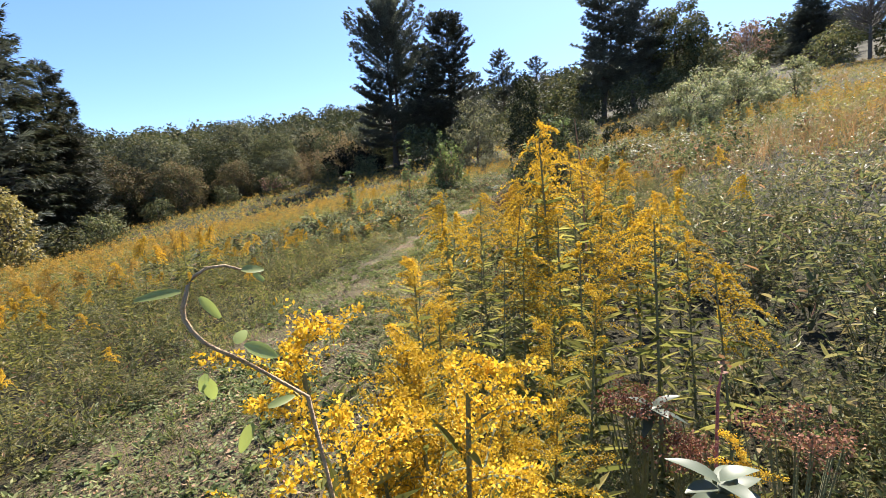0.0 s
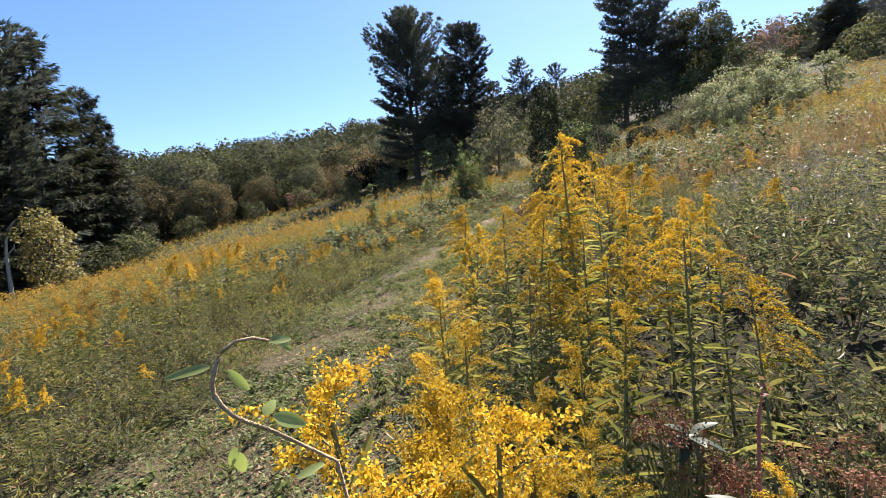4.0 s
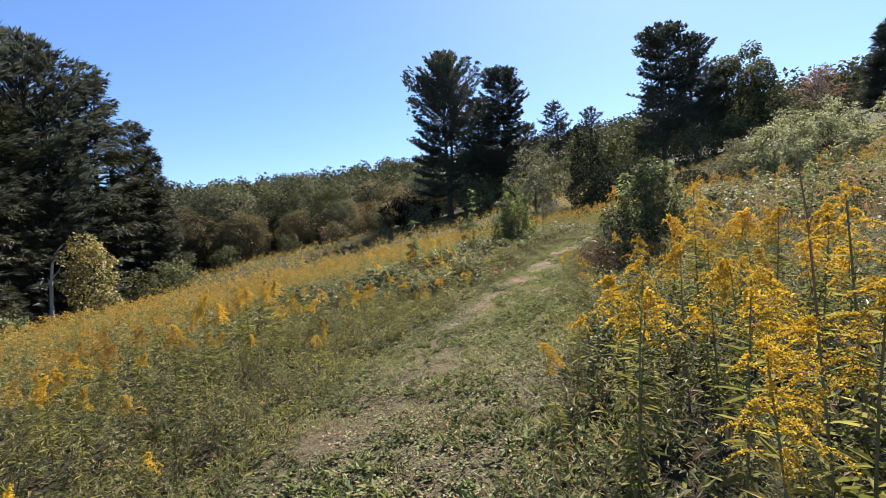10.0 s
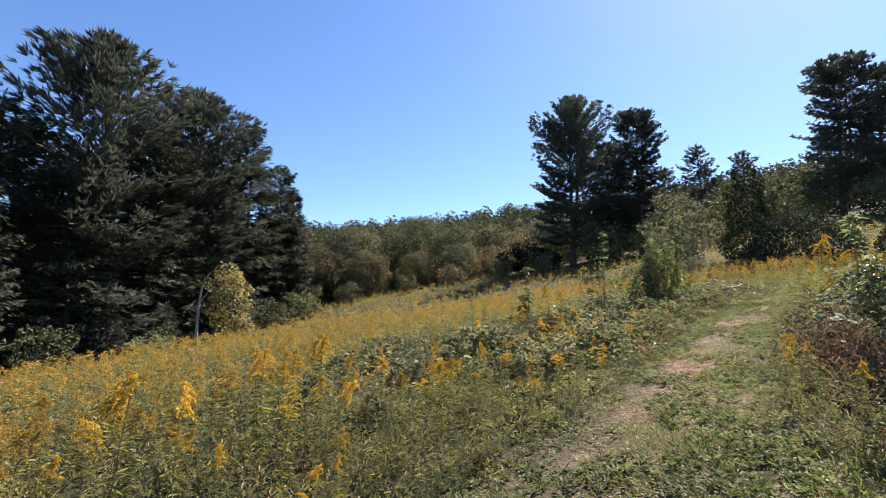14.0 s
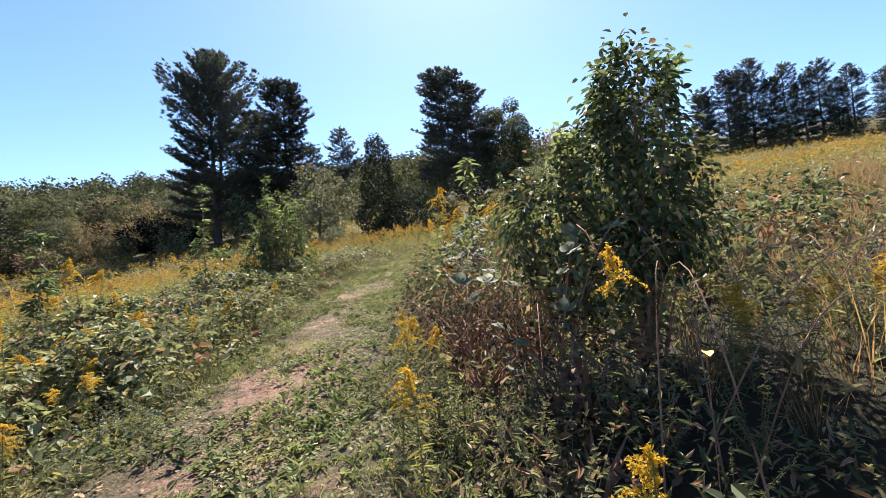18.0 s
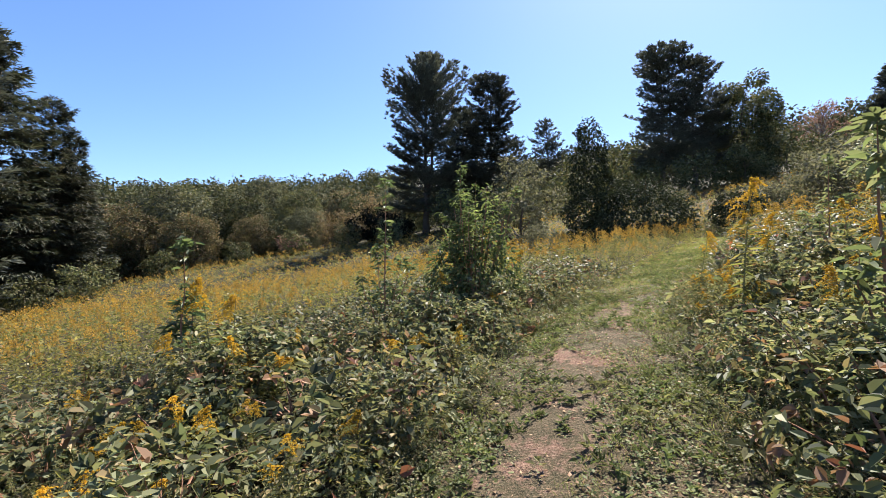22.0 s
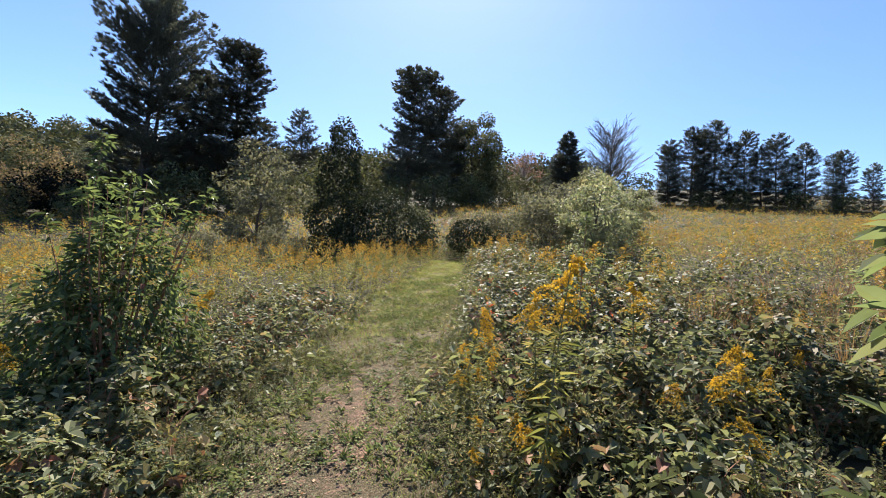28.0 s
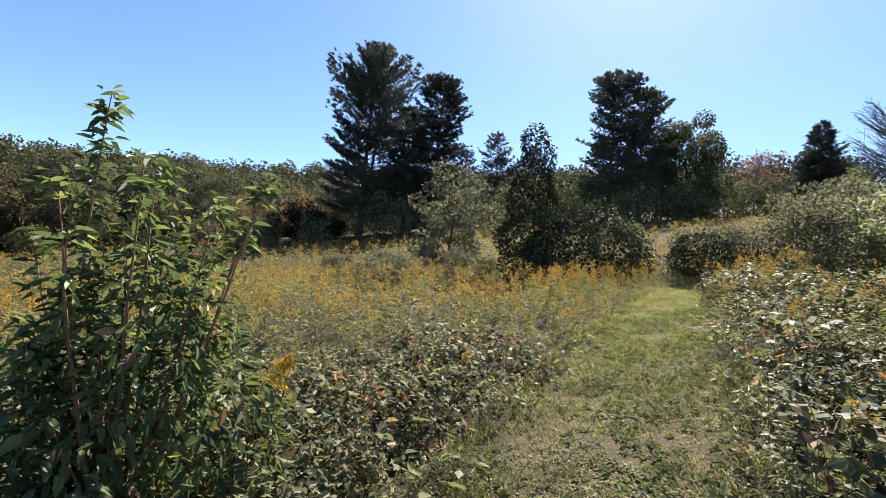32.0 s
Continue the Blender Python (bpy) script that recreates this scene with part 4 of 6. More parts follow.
    for sel, k, l0, l1, wide, r0, r1 in ((u < 0.5, 9, 0.025, 0.065, 0.42, 0.1, 1.0), ((u >= 0.5) & (u < 0.72), 14, 0.05, 0.11, 0.05, 0.5, 1.8), (u >= 0.72, 13, 0.03, 0.07, 0.34, 0.2, 1.4)):
        px, py = np.repeat(x[sel], k), np.repeat(y[sel], k)
        a = rng.uniform(0, 6.28, len(px))
        way = np.stack([np.cos(a), np.sin(a), rng.uniform(r0, r1, len(px))], -1)
        ln = rng.uniform(l0, l1, len(px))
        px, py = px + rng.normal(0, 0.02, len(px)), py + rng.normal(0, 0.02, len(px))
        up = np.repeat(rng.uniform(0, 0.06, sel.sum()), k) * (r1 < 1.5) * rng.uniform(0, 1, len(px))
        bits.append(leaves(np.stack([px, py, land(px, py) - 0.015 + up], -1), way, ln, ln * wide + 0.003, 0.1, 0.2, 0, rich=True))
    # dead leaves and bits of stalk lying on the soil
    x, y = on_path(-4, 6, 2, 20, 0.075, 0.2, 0.5)
    a = rng.uniform(0, 6.28, len(x))
    ln = rng.uniform(0.012, 0.05, len(x))
    v, q, s = leaves(np.stack([x, y, land(x, y) - 0.012], -1), np.stack([np.cos(a), np.sin(a), rng.uniform(0, 0.4, len(x))], -1), ln, ln * rng.choice([0.12, 0.5], len(x)), 0.2, 0.1, 0)
    bits.append((v, q, s + rng.choice([2, 2, 1], len(x))))
    tagged(new("path_weeds", mesh_of("path_weeds", gather(bits), [M_CLOVER, M_DEAD, M_THATCH])), "clover, small weeds and dead leaves trodden into the path", "ground cover", kind="stuff")
    # low weeds that creep in from both edges
    x, y = scatter(-4, 6, 2.5, 22, 0.13)
    gap = lane_gap(x, y)
    keep = (gap > -0.4) & (gap < 0.3) & (track_gap(x, y) > 0.3)
    x, y, gap = x[keep], y[keep], gap[keep]
    keep = fbm(x, y, 1.1, 3.3) + 0.5 * fbm(x, y, 3.0, 6.1) + 0.8 * gap + 0.12 > rng.uniform(-0.2, 0.2, len(x))
    x, y, gap = x[keep], y[keep], gap[keep]
    h = np.interp(gap, [-0.4, 0.3], [0.1, 0.34]) * rng.uniform(0.7, 1.3, len(x))
    var = rng.integers(0, 5, len(x))
    bits = [sown(WEED[1][k], np.stack([x, y, land(x, y) - 0.03], -1)[var == k], rng.uniform(0, 6.28, (var == k).sum()), h[var == k], rng.normal(0, 0.15, ((var == k).sum(), 2))) for k in range(5)]
    tagged(new("verge_weeds", mesh_of("verge_weeds", gather(bits), [M_STEM, M_WEED])), "low green weeds creeping in over the path's edges", "weeds", kind="stuff")


path_turf()

# ---- trees ----


def pine(seed, h, reach, first=0.22, droop=0.0, dense=1.0, tuft=0.85, pointed=False, gaps=0.0, blades=7, slim=0.15, prof_at=None, fan=0.4, bunch=0.2, lift=0.0, per=7, step=0.021, twin=0.0, crest=0.55):
    """Tall conifer. Slots: 0 trunk, 1 limbs, 2 needles. lift: how far the limbs sweep up; twin: a second leader, its distance in metres."""
    g = np.random.default_rng(seed)
    sway = g.normal(0, 0.012, 2) * h
    zt = np.linspace(0, h, 9)

    def axis(z):
        t = np.asarray(z, float) / h
        return np.stack([sway[0] * np.sin(t * 3), sway[1] * np.sin(t * 2.3), t * h], -1)

    bits = [tube(axis(zt), np.linspace(0.016 * h, 0.02, 9) + 0.006 * h * np.exp(-zt), 0, 8)]
    if twin:
        bits.append(tube(axis(zt) * (1, 1, 0.93) + np.stack([twin * smooth(0.02, 0.5, zt / h), 0 * zt, 0 * zt], -1), np.linspace(0.013 * h, 0.02, 9), 0, 7))
    z = first * h
    at, way = [], []
    u = np.linspace(0, 1, 5)
    while z < 0.985 * h:
        t = z / h
        if pointed:
            prof = (1 - t) ** 0.85 / (1 - first) ** 0.85
        else:
            prof = np.interp(t, [0, first, 0.4, 0.6, 0.8, 0.93, 1.0], prof_at or [0.9, 1.0, 1.0, 0.86, 0.62, 0.36, 0.08])
        tier = g.uniform(0.75, 1.1)          # whole whorls grow longer or shorter
        for k in range(int(g.integers(per - 2, per + 2))):
            if g.uniform() < gaps:
                continue
            a = g.uniform(0, 6.28)
            ln = reach * prof * tier * g.uniform(0.6, 1.12) + 0.3
            rise = np.interp(t, [0, 0.5, 0.85, 1], [-0.12, 0.10, 0.4, 0.5]) - droop + lift * np.interp(t, [0.2, 0.6, 1], [0.0, 1.0, 1.0]) + g.normal(0, 0.08)
            ln = min(ln, max(0.5, (h + 0.2 - z) / max(rise + 0.2 + crest, 0.3)))
            p = axis(z) + np.stack([np.cos(a) * ln * u, np.sin(a) * ln * u, ln * (rise * u + (0.2 + 0.3 * droop) * u ** 2.5)], -1)
            if twin and g.uniform() < 0.5:
                p = p + (twin * smooth(0.02, 0.5, t), 0, 0)
            bits.append(tube(p[::2], np.linspace(0.04 + 0.01 * ln, 0.012, 3) * 0.8, 1, 3))
            n = max(4, int(ln * 6.0 * dense))
            uu = g.uniform(0.12, 1.0, n) ** 0.7
            c = np.stack([np.interp(uu, u, p[:, i]) for i in range(3)], -1)
            off = g.normal(0, 1, n) * bunch * ln * (1.1 - 0.6 * uu)
            c = c + np.stack([-np.sin(a) * off, np.cos(a) * off, g.normal(0, 0.13, n)], -1)
            at.append(np.repeat(c, blades, 0))
            way.append(np.stack([np.cos(a) + g.normal(0, fan, n * blades), np.sin(a) + g.normal(0, fan, n * blades), rise * 0.7 + g.uniform(-0.15 - 1.0 * droop, 0.7 - 0.9 * droop, n * blades)], -1))
        z += h * step * g.uniform(0.75, 1.25)
    c = np.concatenate([axis(np.linspace(0.93 * h, h, 8))] * 3)
    at.append(c)
    way.append(np.stack([g.normal(0, 0.5, 24), g.normal(0, 0.5, 24), np.ones(24)], -1))
    at, way = np.concatenate(at), np.concatenate(way)
    ln = tuft * g.uniform(0.6, 1.2, len(at))
    bits.append(leaves(at, way, ln, ln * slim, 0.1, 0.1, 2, g=g))
    return gather(bits)


def broadleaf(seed, h, wide, leaf=0.3, count=5000, clear=0.15, clumps=46, thin=1.0, limbs=9, flat=1.0, base_r=None, rich=False, ruffle=0.22):
    """Leafy tree or bush. Slots: 0 trunk, 1 limbs, 2 leaves."""
    g = np.random.default_rng(seed)
    top = h * 0.8
    zt = np.linspace(0, top, 6)
    wob = g.normal(0, 0.02 * h, (6, 2)) * np.linspace(0, 1, 6)[:, None]
    spine = np.stack([wob[:, 0], wob[:, 1], zt], -1)
    r0 = base_r or 0.02 * h
    bits = [tube(spine, np.linspace(r0, 0.15 * r0, 6), 0, 7)]
    cen = []
    while len(cen) < clumps:
        p = g.uniform(-1, 1, 3)
        rr = np.linalg.norm(p * (1, 1, 0.95))
        if 0.35 < rr < 1.0:
            cen.append(p)
    cen = np.array(cen)
    mid = clear + (1 - clear) * 0.5
    pos = cen * (wide / 2, wide / 2 * flat, h * (1 - clear) * 0.5) + (0, 0, h * mid)
    pos += g.normal(0, 0.05 * wide, pos.shape)
    pos[:, 2] = np.clip(pos[:, 2], 0.12 * h * (clear + 0.2), h)
    for k in range(min(limbs, clumps)):
        e = pos[k]
        s = np.clip(e[2] * g.uniform(0.35, 0.7), 0.05 * h, top)
        b = np.array([np.interp(s, zt, spine[:, 0]), np.interp(s, zt, spine[:, 1]), s])
        mp = (b + e) / 2 + (0, 0, 0.06 * h)
        bits.append(tube(np.array([b, mp, e]), [0.45 * r0, 0.28 * r0, 0.08 * r0], 1, 4))
    per = np.maximum(3, (count / clumps * g.uniform(0.5, 1.5, clumps)).astype(int))
    c = np.repeat(pos, per, 0)
    rad = np.repeat(g.uniform(0.10, 0.2, clumps), per)[:, None] * wide * thin
    off = g.normal(0, 1, c.shape)
    off = unit(off) * g.uniform(0.25, 1.0, (len(c), 1)) ** 0.6
    at = c + off * rad * (1, 1, 0.75)
    at[:, 2] = np.maximum(at[:, 2], 0.02 * h)
    way = unit(off) + g.normal(0, 0.6, off.shape) + (0, 0, -0.15)
    ln = leaf * g.uniform(0.7, 1.3, len(at))
    bits.append(leaves(at, way, ln, ln * g.uniform(0.45, 0.75, len(at)), 0.12, 0.15, 2, up=unit(off + g.normal(0, ruffle, off.shape) + (0, 0, 0.55)), g=g, rich=rich))
    return gather(bits)


def round_tree(seed, h, wide, leaf, per, clear=0.1, n=16, base_r=None):
    """Leafy tree whose crown is heaped of rounded masses. Slots: 0 trunk, 1 limbs, 2 leaves."""
    g = np.random.default_rng(seed)
    r0 = base_r or 0.02 * h
    zt = np.linspace(0, 0.75 * h, 5)
    bits = [tube(np.stack([g.normal(0, 0.01 * h, 5), g.normal(0, 0.01 * h, 5), zt], -1), np.linspace(r0, 0.3 * r0, 5), 0, 7)]
    lobes = []
    for k in range(n):
        t = (k + 0.5) / n
        z = h * (clear + (0.92 - clear) * t)
        span = wide / 2 * math.sin(math.pi * (0.18 + 0.66 * t)) ** 0.6
        a = k * 2.4 + g.normal(0, 0.3)
        r = wide * g.uniform(0.12, 0.22)
        o = max(span - r, 0) * g.uniform(0.6, 1.25)
        lobes.append((math.cos(a) * o, math.sin(a) * o, z, r, r, r * g.uniform(0.7, 0.95)))
        if k % 3 == 0:
            e = np.array(lobes[-1][:3])
            bits.append(tube(np.array([(0, 0, 0.55 * z), e * 0.5 + (0, 0, 0.36 * z), e]), [0.4 * r0, 0.25 * r0, 0.06 * r0], 1, 4))
    lobes.append((0, 0, h * (clear + 0.45 * (1 - clear)), wide * 0.28, wide * 0.28, h * (1 - clear) * 0.36))
    bits.append(shell(lobes, seed + 1, leaf, per, 0.75, False, 0.0, slot=2, rich=False, ruffle=0.5, rough=0.12, floor=0.1))
    return gather(bits)


def bare_tree(seed, h, wide, twigs=70):
    """Slots: 0 trunk, 1 limbs."""
    g = np.random.default_rng(seed)
    zt = np.linspace(0, h, 7)
    bits = [tube(np.stack([0 * zt, 0 * zt, zt], -1), np.linspace(0.02 * h, 0.03, 7), 0, 6)]
    for k in range(twigs):
        z = h * g.uniform(0.25, 0.98)
        a = g.uniform(0, 6.28)
        ln = wide * 0.5 * (1.1 - 0.55 * z / h) * g.uniform(0.5, 1.1)
        u = np.linspace(0, 1, 5)
        p = np.stack([np.cos(a) * ln * u, np.sin(a) * ln * u, z + ln * (0.35 * u + 0.45 * u * u)], -1)
        bits.append(tube(p, np.linspace(0.10, 0.035, 5), 1, 3))
        for j in range(9):
            s = p[1 + j % 4]
            b = a + g.normal(0, 0.9)
            e = s + np.array([np.cos(b), np.sin(b), g.uniform(0.3, 1.0)]) * ln * 0.35
            bits.append(tube(np.array([s, (s + e) / 2 + g.normal(0, 0.08, 3), e]), [0.045, 0.036, 0.024], 1, 3))
    return gather(bits)


def plant_tree(name, soup, bits, label, cat, places, group=""):
    """bits: part name, slot, material. places: x, y, turn, size (or size and height factor)."""
    first = None
    for x, y, turn, size, *more in places:
        m = spot(x, y, turn, size, 0.05, (more[0] if more else size))
        if first is None:
            first = thing(name, label, cat, None, group)
            for pname, slot, mat in bits:
                cut = only(soup, [slot])
                if len(cut[1]):
                    part(pname, cut, mat, first, flat=(slot == bits[-1][1]), kind="stuff" if slot else "")
            first.matrix_basis = m
        else:
            keep = first.matrix_basis.copy()
            first.matrix_basis = Matrix.Identity(4)
            copy_thing(first, m)
            first.matrix_basis = keep
    return first


CONIFER = [("trunk", 0, M_BARK), ("limb_frame", 1, M_BARK), ("crown", 2, M_PINE)]
SPRUCE = [("trunk", 0, M_BARK), ("limb_frame", 1, M_BARK), ("crown", 2, M_SPRUCE)]


def leafy(mat):
    return [("trunk", 0, M_BARK), ("limb_frame", 1, M_BARK), ("crown", 2, mat)]


def rise(x, y, z):
    """Height of a top at z above the ground at x, y."""
    return z - float(land(x, y))


# the tall white pines ahead
plant_tree("white_pine", pine(11, rise(-9.6, 84.8, 38.1), 7.2, 0.12, tuft=0.6, slim=0.15, blades=12, dense=1.75, lift=0.45, bunch=0.15, twin=1.2, prof_at=[1.0, 1.0, 1.0, 1.0, 0.95, 0.7, 0.2]), CONIFER, "tall broad white pine with upswept dark limbs", "pine tree", [(-9.6, 84.8, 0.4, 1.0)])
plant_tree("white_pine", pine(12, rise(1.3, 83.5, 33.6), 4.6, 0.14, tuft=0.6, slim=0.15, blades=12, dense=1.5, gaps=0.1, prof_at=[1.3, 1.25, 1.15, 0.8, 0.86, 0.8, 0.3]), CONIFER, "slender white pine with a rounded ragged crown", "pine tree", [(1.3, 83.5, 1.0, 1.0), (-3.5, 90.0, 2.2, 0.86)])
plant_tree("white_pine", pine(13, rise(13.5, 113.4, 35.2), 5.4, 0.3, dense=0.9, gaps=0.3, per=6, step=0.035, prof_at=[0.9, 1.1, 1.1, 0.8, 0.55, 0.5, 0.2]), CONIFER, "wind-thinned pine with open layered limbs", "pine tree", [(13.5, 113.4, 0.0, 1.0), (20.5, 108.0, 1.7, 0.8), (7.0, 110.0, 3.0, 0.8)])
plant_tree("white_pine", pine(14, rise(31.0, 93.7, 42.0), 5.0, 0.14, tuft=0.6, slim=0.15, blades=12, dense=1.5, gaps=0.1, twin=1.4, prof_at=[0.8, 0.9, 1.0, 1.05, 1.0, 0.85, 0.4]), CONIFER, "tall dark pine with a rounded billowing top", "pine tree", [(31.0, 93.7, 0.0, 1.0)])
plant_tree("white_pine", pine(17, rise(36.8, 93.6, 39.5), 4.3, 0.2, tuft=0.6, slim=0.15, blades=12, dense=1.4, gaps=0.28, prof_at=[0.9, 1.0, 1.1, 1.0, 1.0, 0.85, 0.4]), CONIFER, "tall pine with gaps between its flat limbs", "pine tree", [(36.8, 93.6, 2.0, 1.0), (41.5, 97.0, 4.0, 0.72)])
# far line of pines on the high side
PR = pine(15, 20.0, 3.6, 0.06, dense=0.9, gaps=0.04, blades=5, tuft=0.85, step=0.032, prof_at=[0.8, 0.95, 1.0, 0.95, 0.75, 0.5, 0.15])
plant_tree("pine", PR, CONIFER, "dark pine in the tree line above the meadow", "pine tree",
           [(x, y, 1.3 * k, s) for k, (x, y, s) in enumerate([(97.8, 83.8, 0.93), (101.5, 84.0, 0.9), (104.4, 83.1, 1.02), (107.9, 77.7, 0.88), (110.9, 72.5, 0.84), (113.1, 68.1, 0.72), (115.7, 62.5, 0.64), (116.5, 64.5, 0.6), (109.5, 75.0, 0.7), (93.5, 86.5, 0.78), (95.5, 88.0, 0.7), (106.3, 80.2, 0.75), (112.0, 70.2, 0.6), (117.5, 58.0, 0.5), (118.5, 54.0, 0.42), (119.0, 49.0, 0.4)])], "pines in the far tree line")
plant_tree("fir", pine(16, rise(86.5, 114.0, 45.8), 8.0, 0.03, dense=0.9, pointed=True, droop=0.1, blades=6, tuft=0.95), CONIFER, "pointed dark fir standing above the meadow", "fir tree", [(86.5, 114.0, 0.0, 1.0)])
# the dark conifers at the low side
SPR = [pine(21, 30.0, 6.6, 0.02, droop=0.3, dense=0.9, tuft=0.85, slim=0.16, prof_at=[1.0, 1.0, 0.95, 0.9, 0.72, 0.45, 0.15]), pine(22, 30.0, 5.4, 0.02, droop=0.3, dense=0.9, tuft=0.85, slim=0.16), pine(23, 30.0, 7.2, 0.06, droop=0.0, dense=0.9, tuft=0.85, lift=0.3, slim=0.16, prof_at=[0.9, 1.0, 1.0, 1.0, 0.92, 0.68, 0.25])]
plant_tree("spruce", SPR[0], SPRUCE, "huge dark spruce with drooping branches at the field edge", "spruce tree", [(-52.5, 25.2, 0.0, 0.85), (-53.5, 17.0, 2.0, 0.88), (-54.5, 9.5, 4.4, 0.84), (-49.0, 38.5, 1.0, 0.8), (-48.0, 30.0, 2.7, 0.66)])
plant_tree("spruce", SPR[1], SPRUCE, "dense dark spruce at the field edge", "spruce tree", [(-50.5, 53.0, 1.4, 0.97), (-50.0, 58.0, 3.4, 0.80), (-46.5, 21.0, 4.0, 0.6), (-60.0, 40.0, 5.0, 0.9)])
plant_tree("white_pine", SPR[2], CONIFER, "broad dark pine with upswept limbs among the spruces", "pine tree", [(-50.5, 33.0, 0.6, 1.12), (-51.5, 45.3, 2.6, 1.08), (-58.0, 24.0, 1.0, 0.9), (-57.0, 50.0, 3.0, 0.95)])
plant_tree("spruce", pine(25, 18.5, 4.2, 0.02, droop=0.15, dense=0.9, tuft=0.9, pointed=True, gaps=0.15), SPRUCE, "slim spruce with long spiky limbs at the end of the row", "spruce tree", [(-49.5, 61.0, 4.0, 1.06)])
plant_tree("young_spruce", pine(24, 5.0, 2.2, 0.02, droop=0.2, dense=1.3, tuft=0.5, pointed=True, blades=5, per=6, step=0.03), SPRUCE, "small spruce with flat low branches", "spruce tree", [(-42.6, 30.1, 0.0, 0.85), (-44.5, 36.5, 1.0, 0.9), (-43.5, 44.5, 2.0, 1.2)])

# leafy trees and thickets ahead
plant_tree("oak", round_tree(31, rise(47.4, 98.5, 37.6), 13.0, 0.45, 17.0, 0.04, 24), leafy(M_TREE), "dark leafy oak beside the tall pines", "oak tree", [(47.4, 98.5, 0.0, 1.0)])
plant_tree("willow_bush", broadleaf(32, 7.3, 6.4, 0.24, 6500, 0.06, 60, 0.75), leafy(M_WILLOW), "rounded grey-green willow in front of the pines", "willow", [(2.7, 44.6, 0.0, 0.9)])
plant_tree("thicket_bush", broadleaf(35, 2.4, 4.2, 0.15, 4500, 0.0, 40, 0.9), leafy(M_WILLOW), "low grey-green bush at the meadow's far edge", "bush",
           [(-0.4, 36.2, 0.0, 0.66), (3.0, 34.3, 1.2, 0.62), (-3.2, 40.5, 3.0, 0.6), (15.2, 37.0, 5.0, 0.9), (10.8, 38.5, 4.0, 1.0)])
plant_tree("hillside_bush", broadleaf(37, 3.2, 3.8, 0.14, 5200, 0.0, 44, 0.9), leafy(M_WILLOW), "rounded grey-green shrub on the slope", "bush",
           [(14.4, 30.2, 0.0, 1.0), (16.5, 32.0, 1.0, 1.1), (19.5, 34.5, 3.3, 1.15), (23.0, 37.0, 4.0, 1.2)])
plant_tree("pale_shrub", broadleaf(38, 3.0, 2.3, 0.095, 5200, 0.02, 34, 0.95), leafy(M_PALE), "light green young shrub on the high side of the meadow", "shrub",
           [(14.5, 27.0, 0.0, 1.3), (20.6, 33.3, 1.0, 1.55), (12.4, 24.7, 2.0, 1.1), (17.5, 29.0, 4.0, 1.2), (24.5, 34.0, 5.0, 1.3)], "pale shrubs on the slope")
# stands for the shaded hollow below the pine; the darkness is leaf colour
plant_tree("dark_thicket", broadleaf(39, 5.0, 8.5, 0.35, 4200, 0.0, 50, 0.9), leafy(M_GLOOM), "thicket under the tall pine, its shade put into near-black leaves", "thicket", [(-17.6, 80.0, 0.0, 1.0), (-13.4, 80.5, 2.0, 0.72)])
plant_tree("tan_bush", broadleaf(48, 7.5, 9.0, 0.35, 3000, 0.0, 44, 0.9), leafy(M_TAN), "tan and yellowish bush behind the dark thicket", "bush", [(-19.5, 87.0, 0.0, 1.0), (-25.5, 85.0, 2.0, 0.8)])
plant_tree("yellow_bush", round_tree(40, 8.2, 5.6, 0.28, 22, 0.0, 16), leafy(M_YELLOW), "yellowing leafy bush in front of dark spruces", "bush", [(-39.5, 40.2, 0.0, 1.0)])
plant_tree("field_edge_bush", round_tree(41, 3.6, 4.6, 0.26, 24, 0.0, 10), leafy(M_TREE), "dark green bush at the low field edge", "bush",
           [(-43.0, 49.5, 0.0, 1.0), (-42.5, 55.0, 1.0, 1.1), (-41.5, 34.5, 2.0, 0.7), (-43.0, 26.0, 3.0, 1.0), (-47.0, 62.0, 4.0, 1.2), (-45.0, 70.0, 5.0, 1.1), (-37.0, 76.0, 0.5, 1.0), (-29.0, 78.0, 1.5, 1.1), (-20.0, 76.0, 2.5, 1.0), (-13.0, 72.0, 3.5, 1.0)])
plant_tree("pale_round_bush", broadleaf(42, 2.0, 3.6, 0.2, 1800, 0.0, 30, 0.9), leafy(M_LIGHT), "pale rounded bush at the field edge", "bush", [(-38.6, 31.2, 0.0, 1.0)])
plant_tree("russet_bush", broadleaf(43, 3.4, 4.6, 0.3, 2000, 0.0, 30, 0.9), leafy(M_RUSSET), "reddish autumn bush at the field edge", "bush", [(-30.0, 80.0, 0.0, 1.0)])
BT = bare_tree(44, 20.0, 15.0, 170)
plant_tree("bare_tree", BT, [("trunk", 0, M_TWIG), ("limb_frame", 1, M_TWIG)], "bare grey tree with fine upswept twigs", "bare tree", [(80.5, 92.0, 0.0, 0.88)])
plant_tree("russet_tree", broadleaf(45, rise(68.0, 109.0, 36.0), 9.5, 0.4, 2300, 0.25, 60, 0.75, 30), [("trunk", 0, M_GREYWOOD), ("limb_frame", 1, M_GREYWOOD), ("crown", 2, M_RUSSET)], "half-bare tree with pinkish autumn leaves", "tree", [(68.0, 109.0, 0.0, 1.0)])
UND = round_tree(46, 6.0, 9.0, 0.4, 10, 0.0, 12)
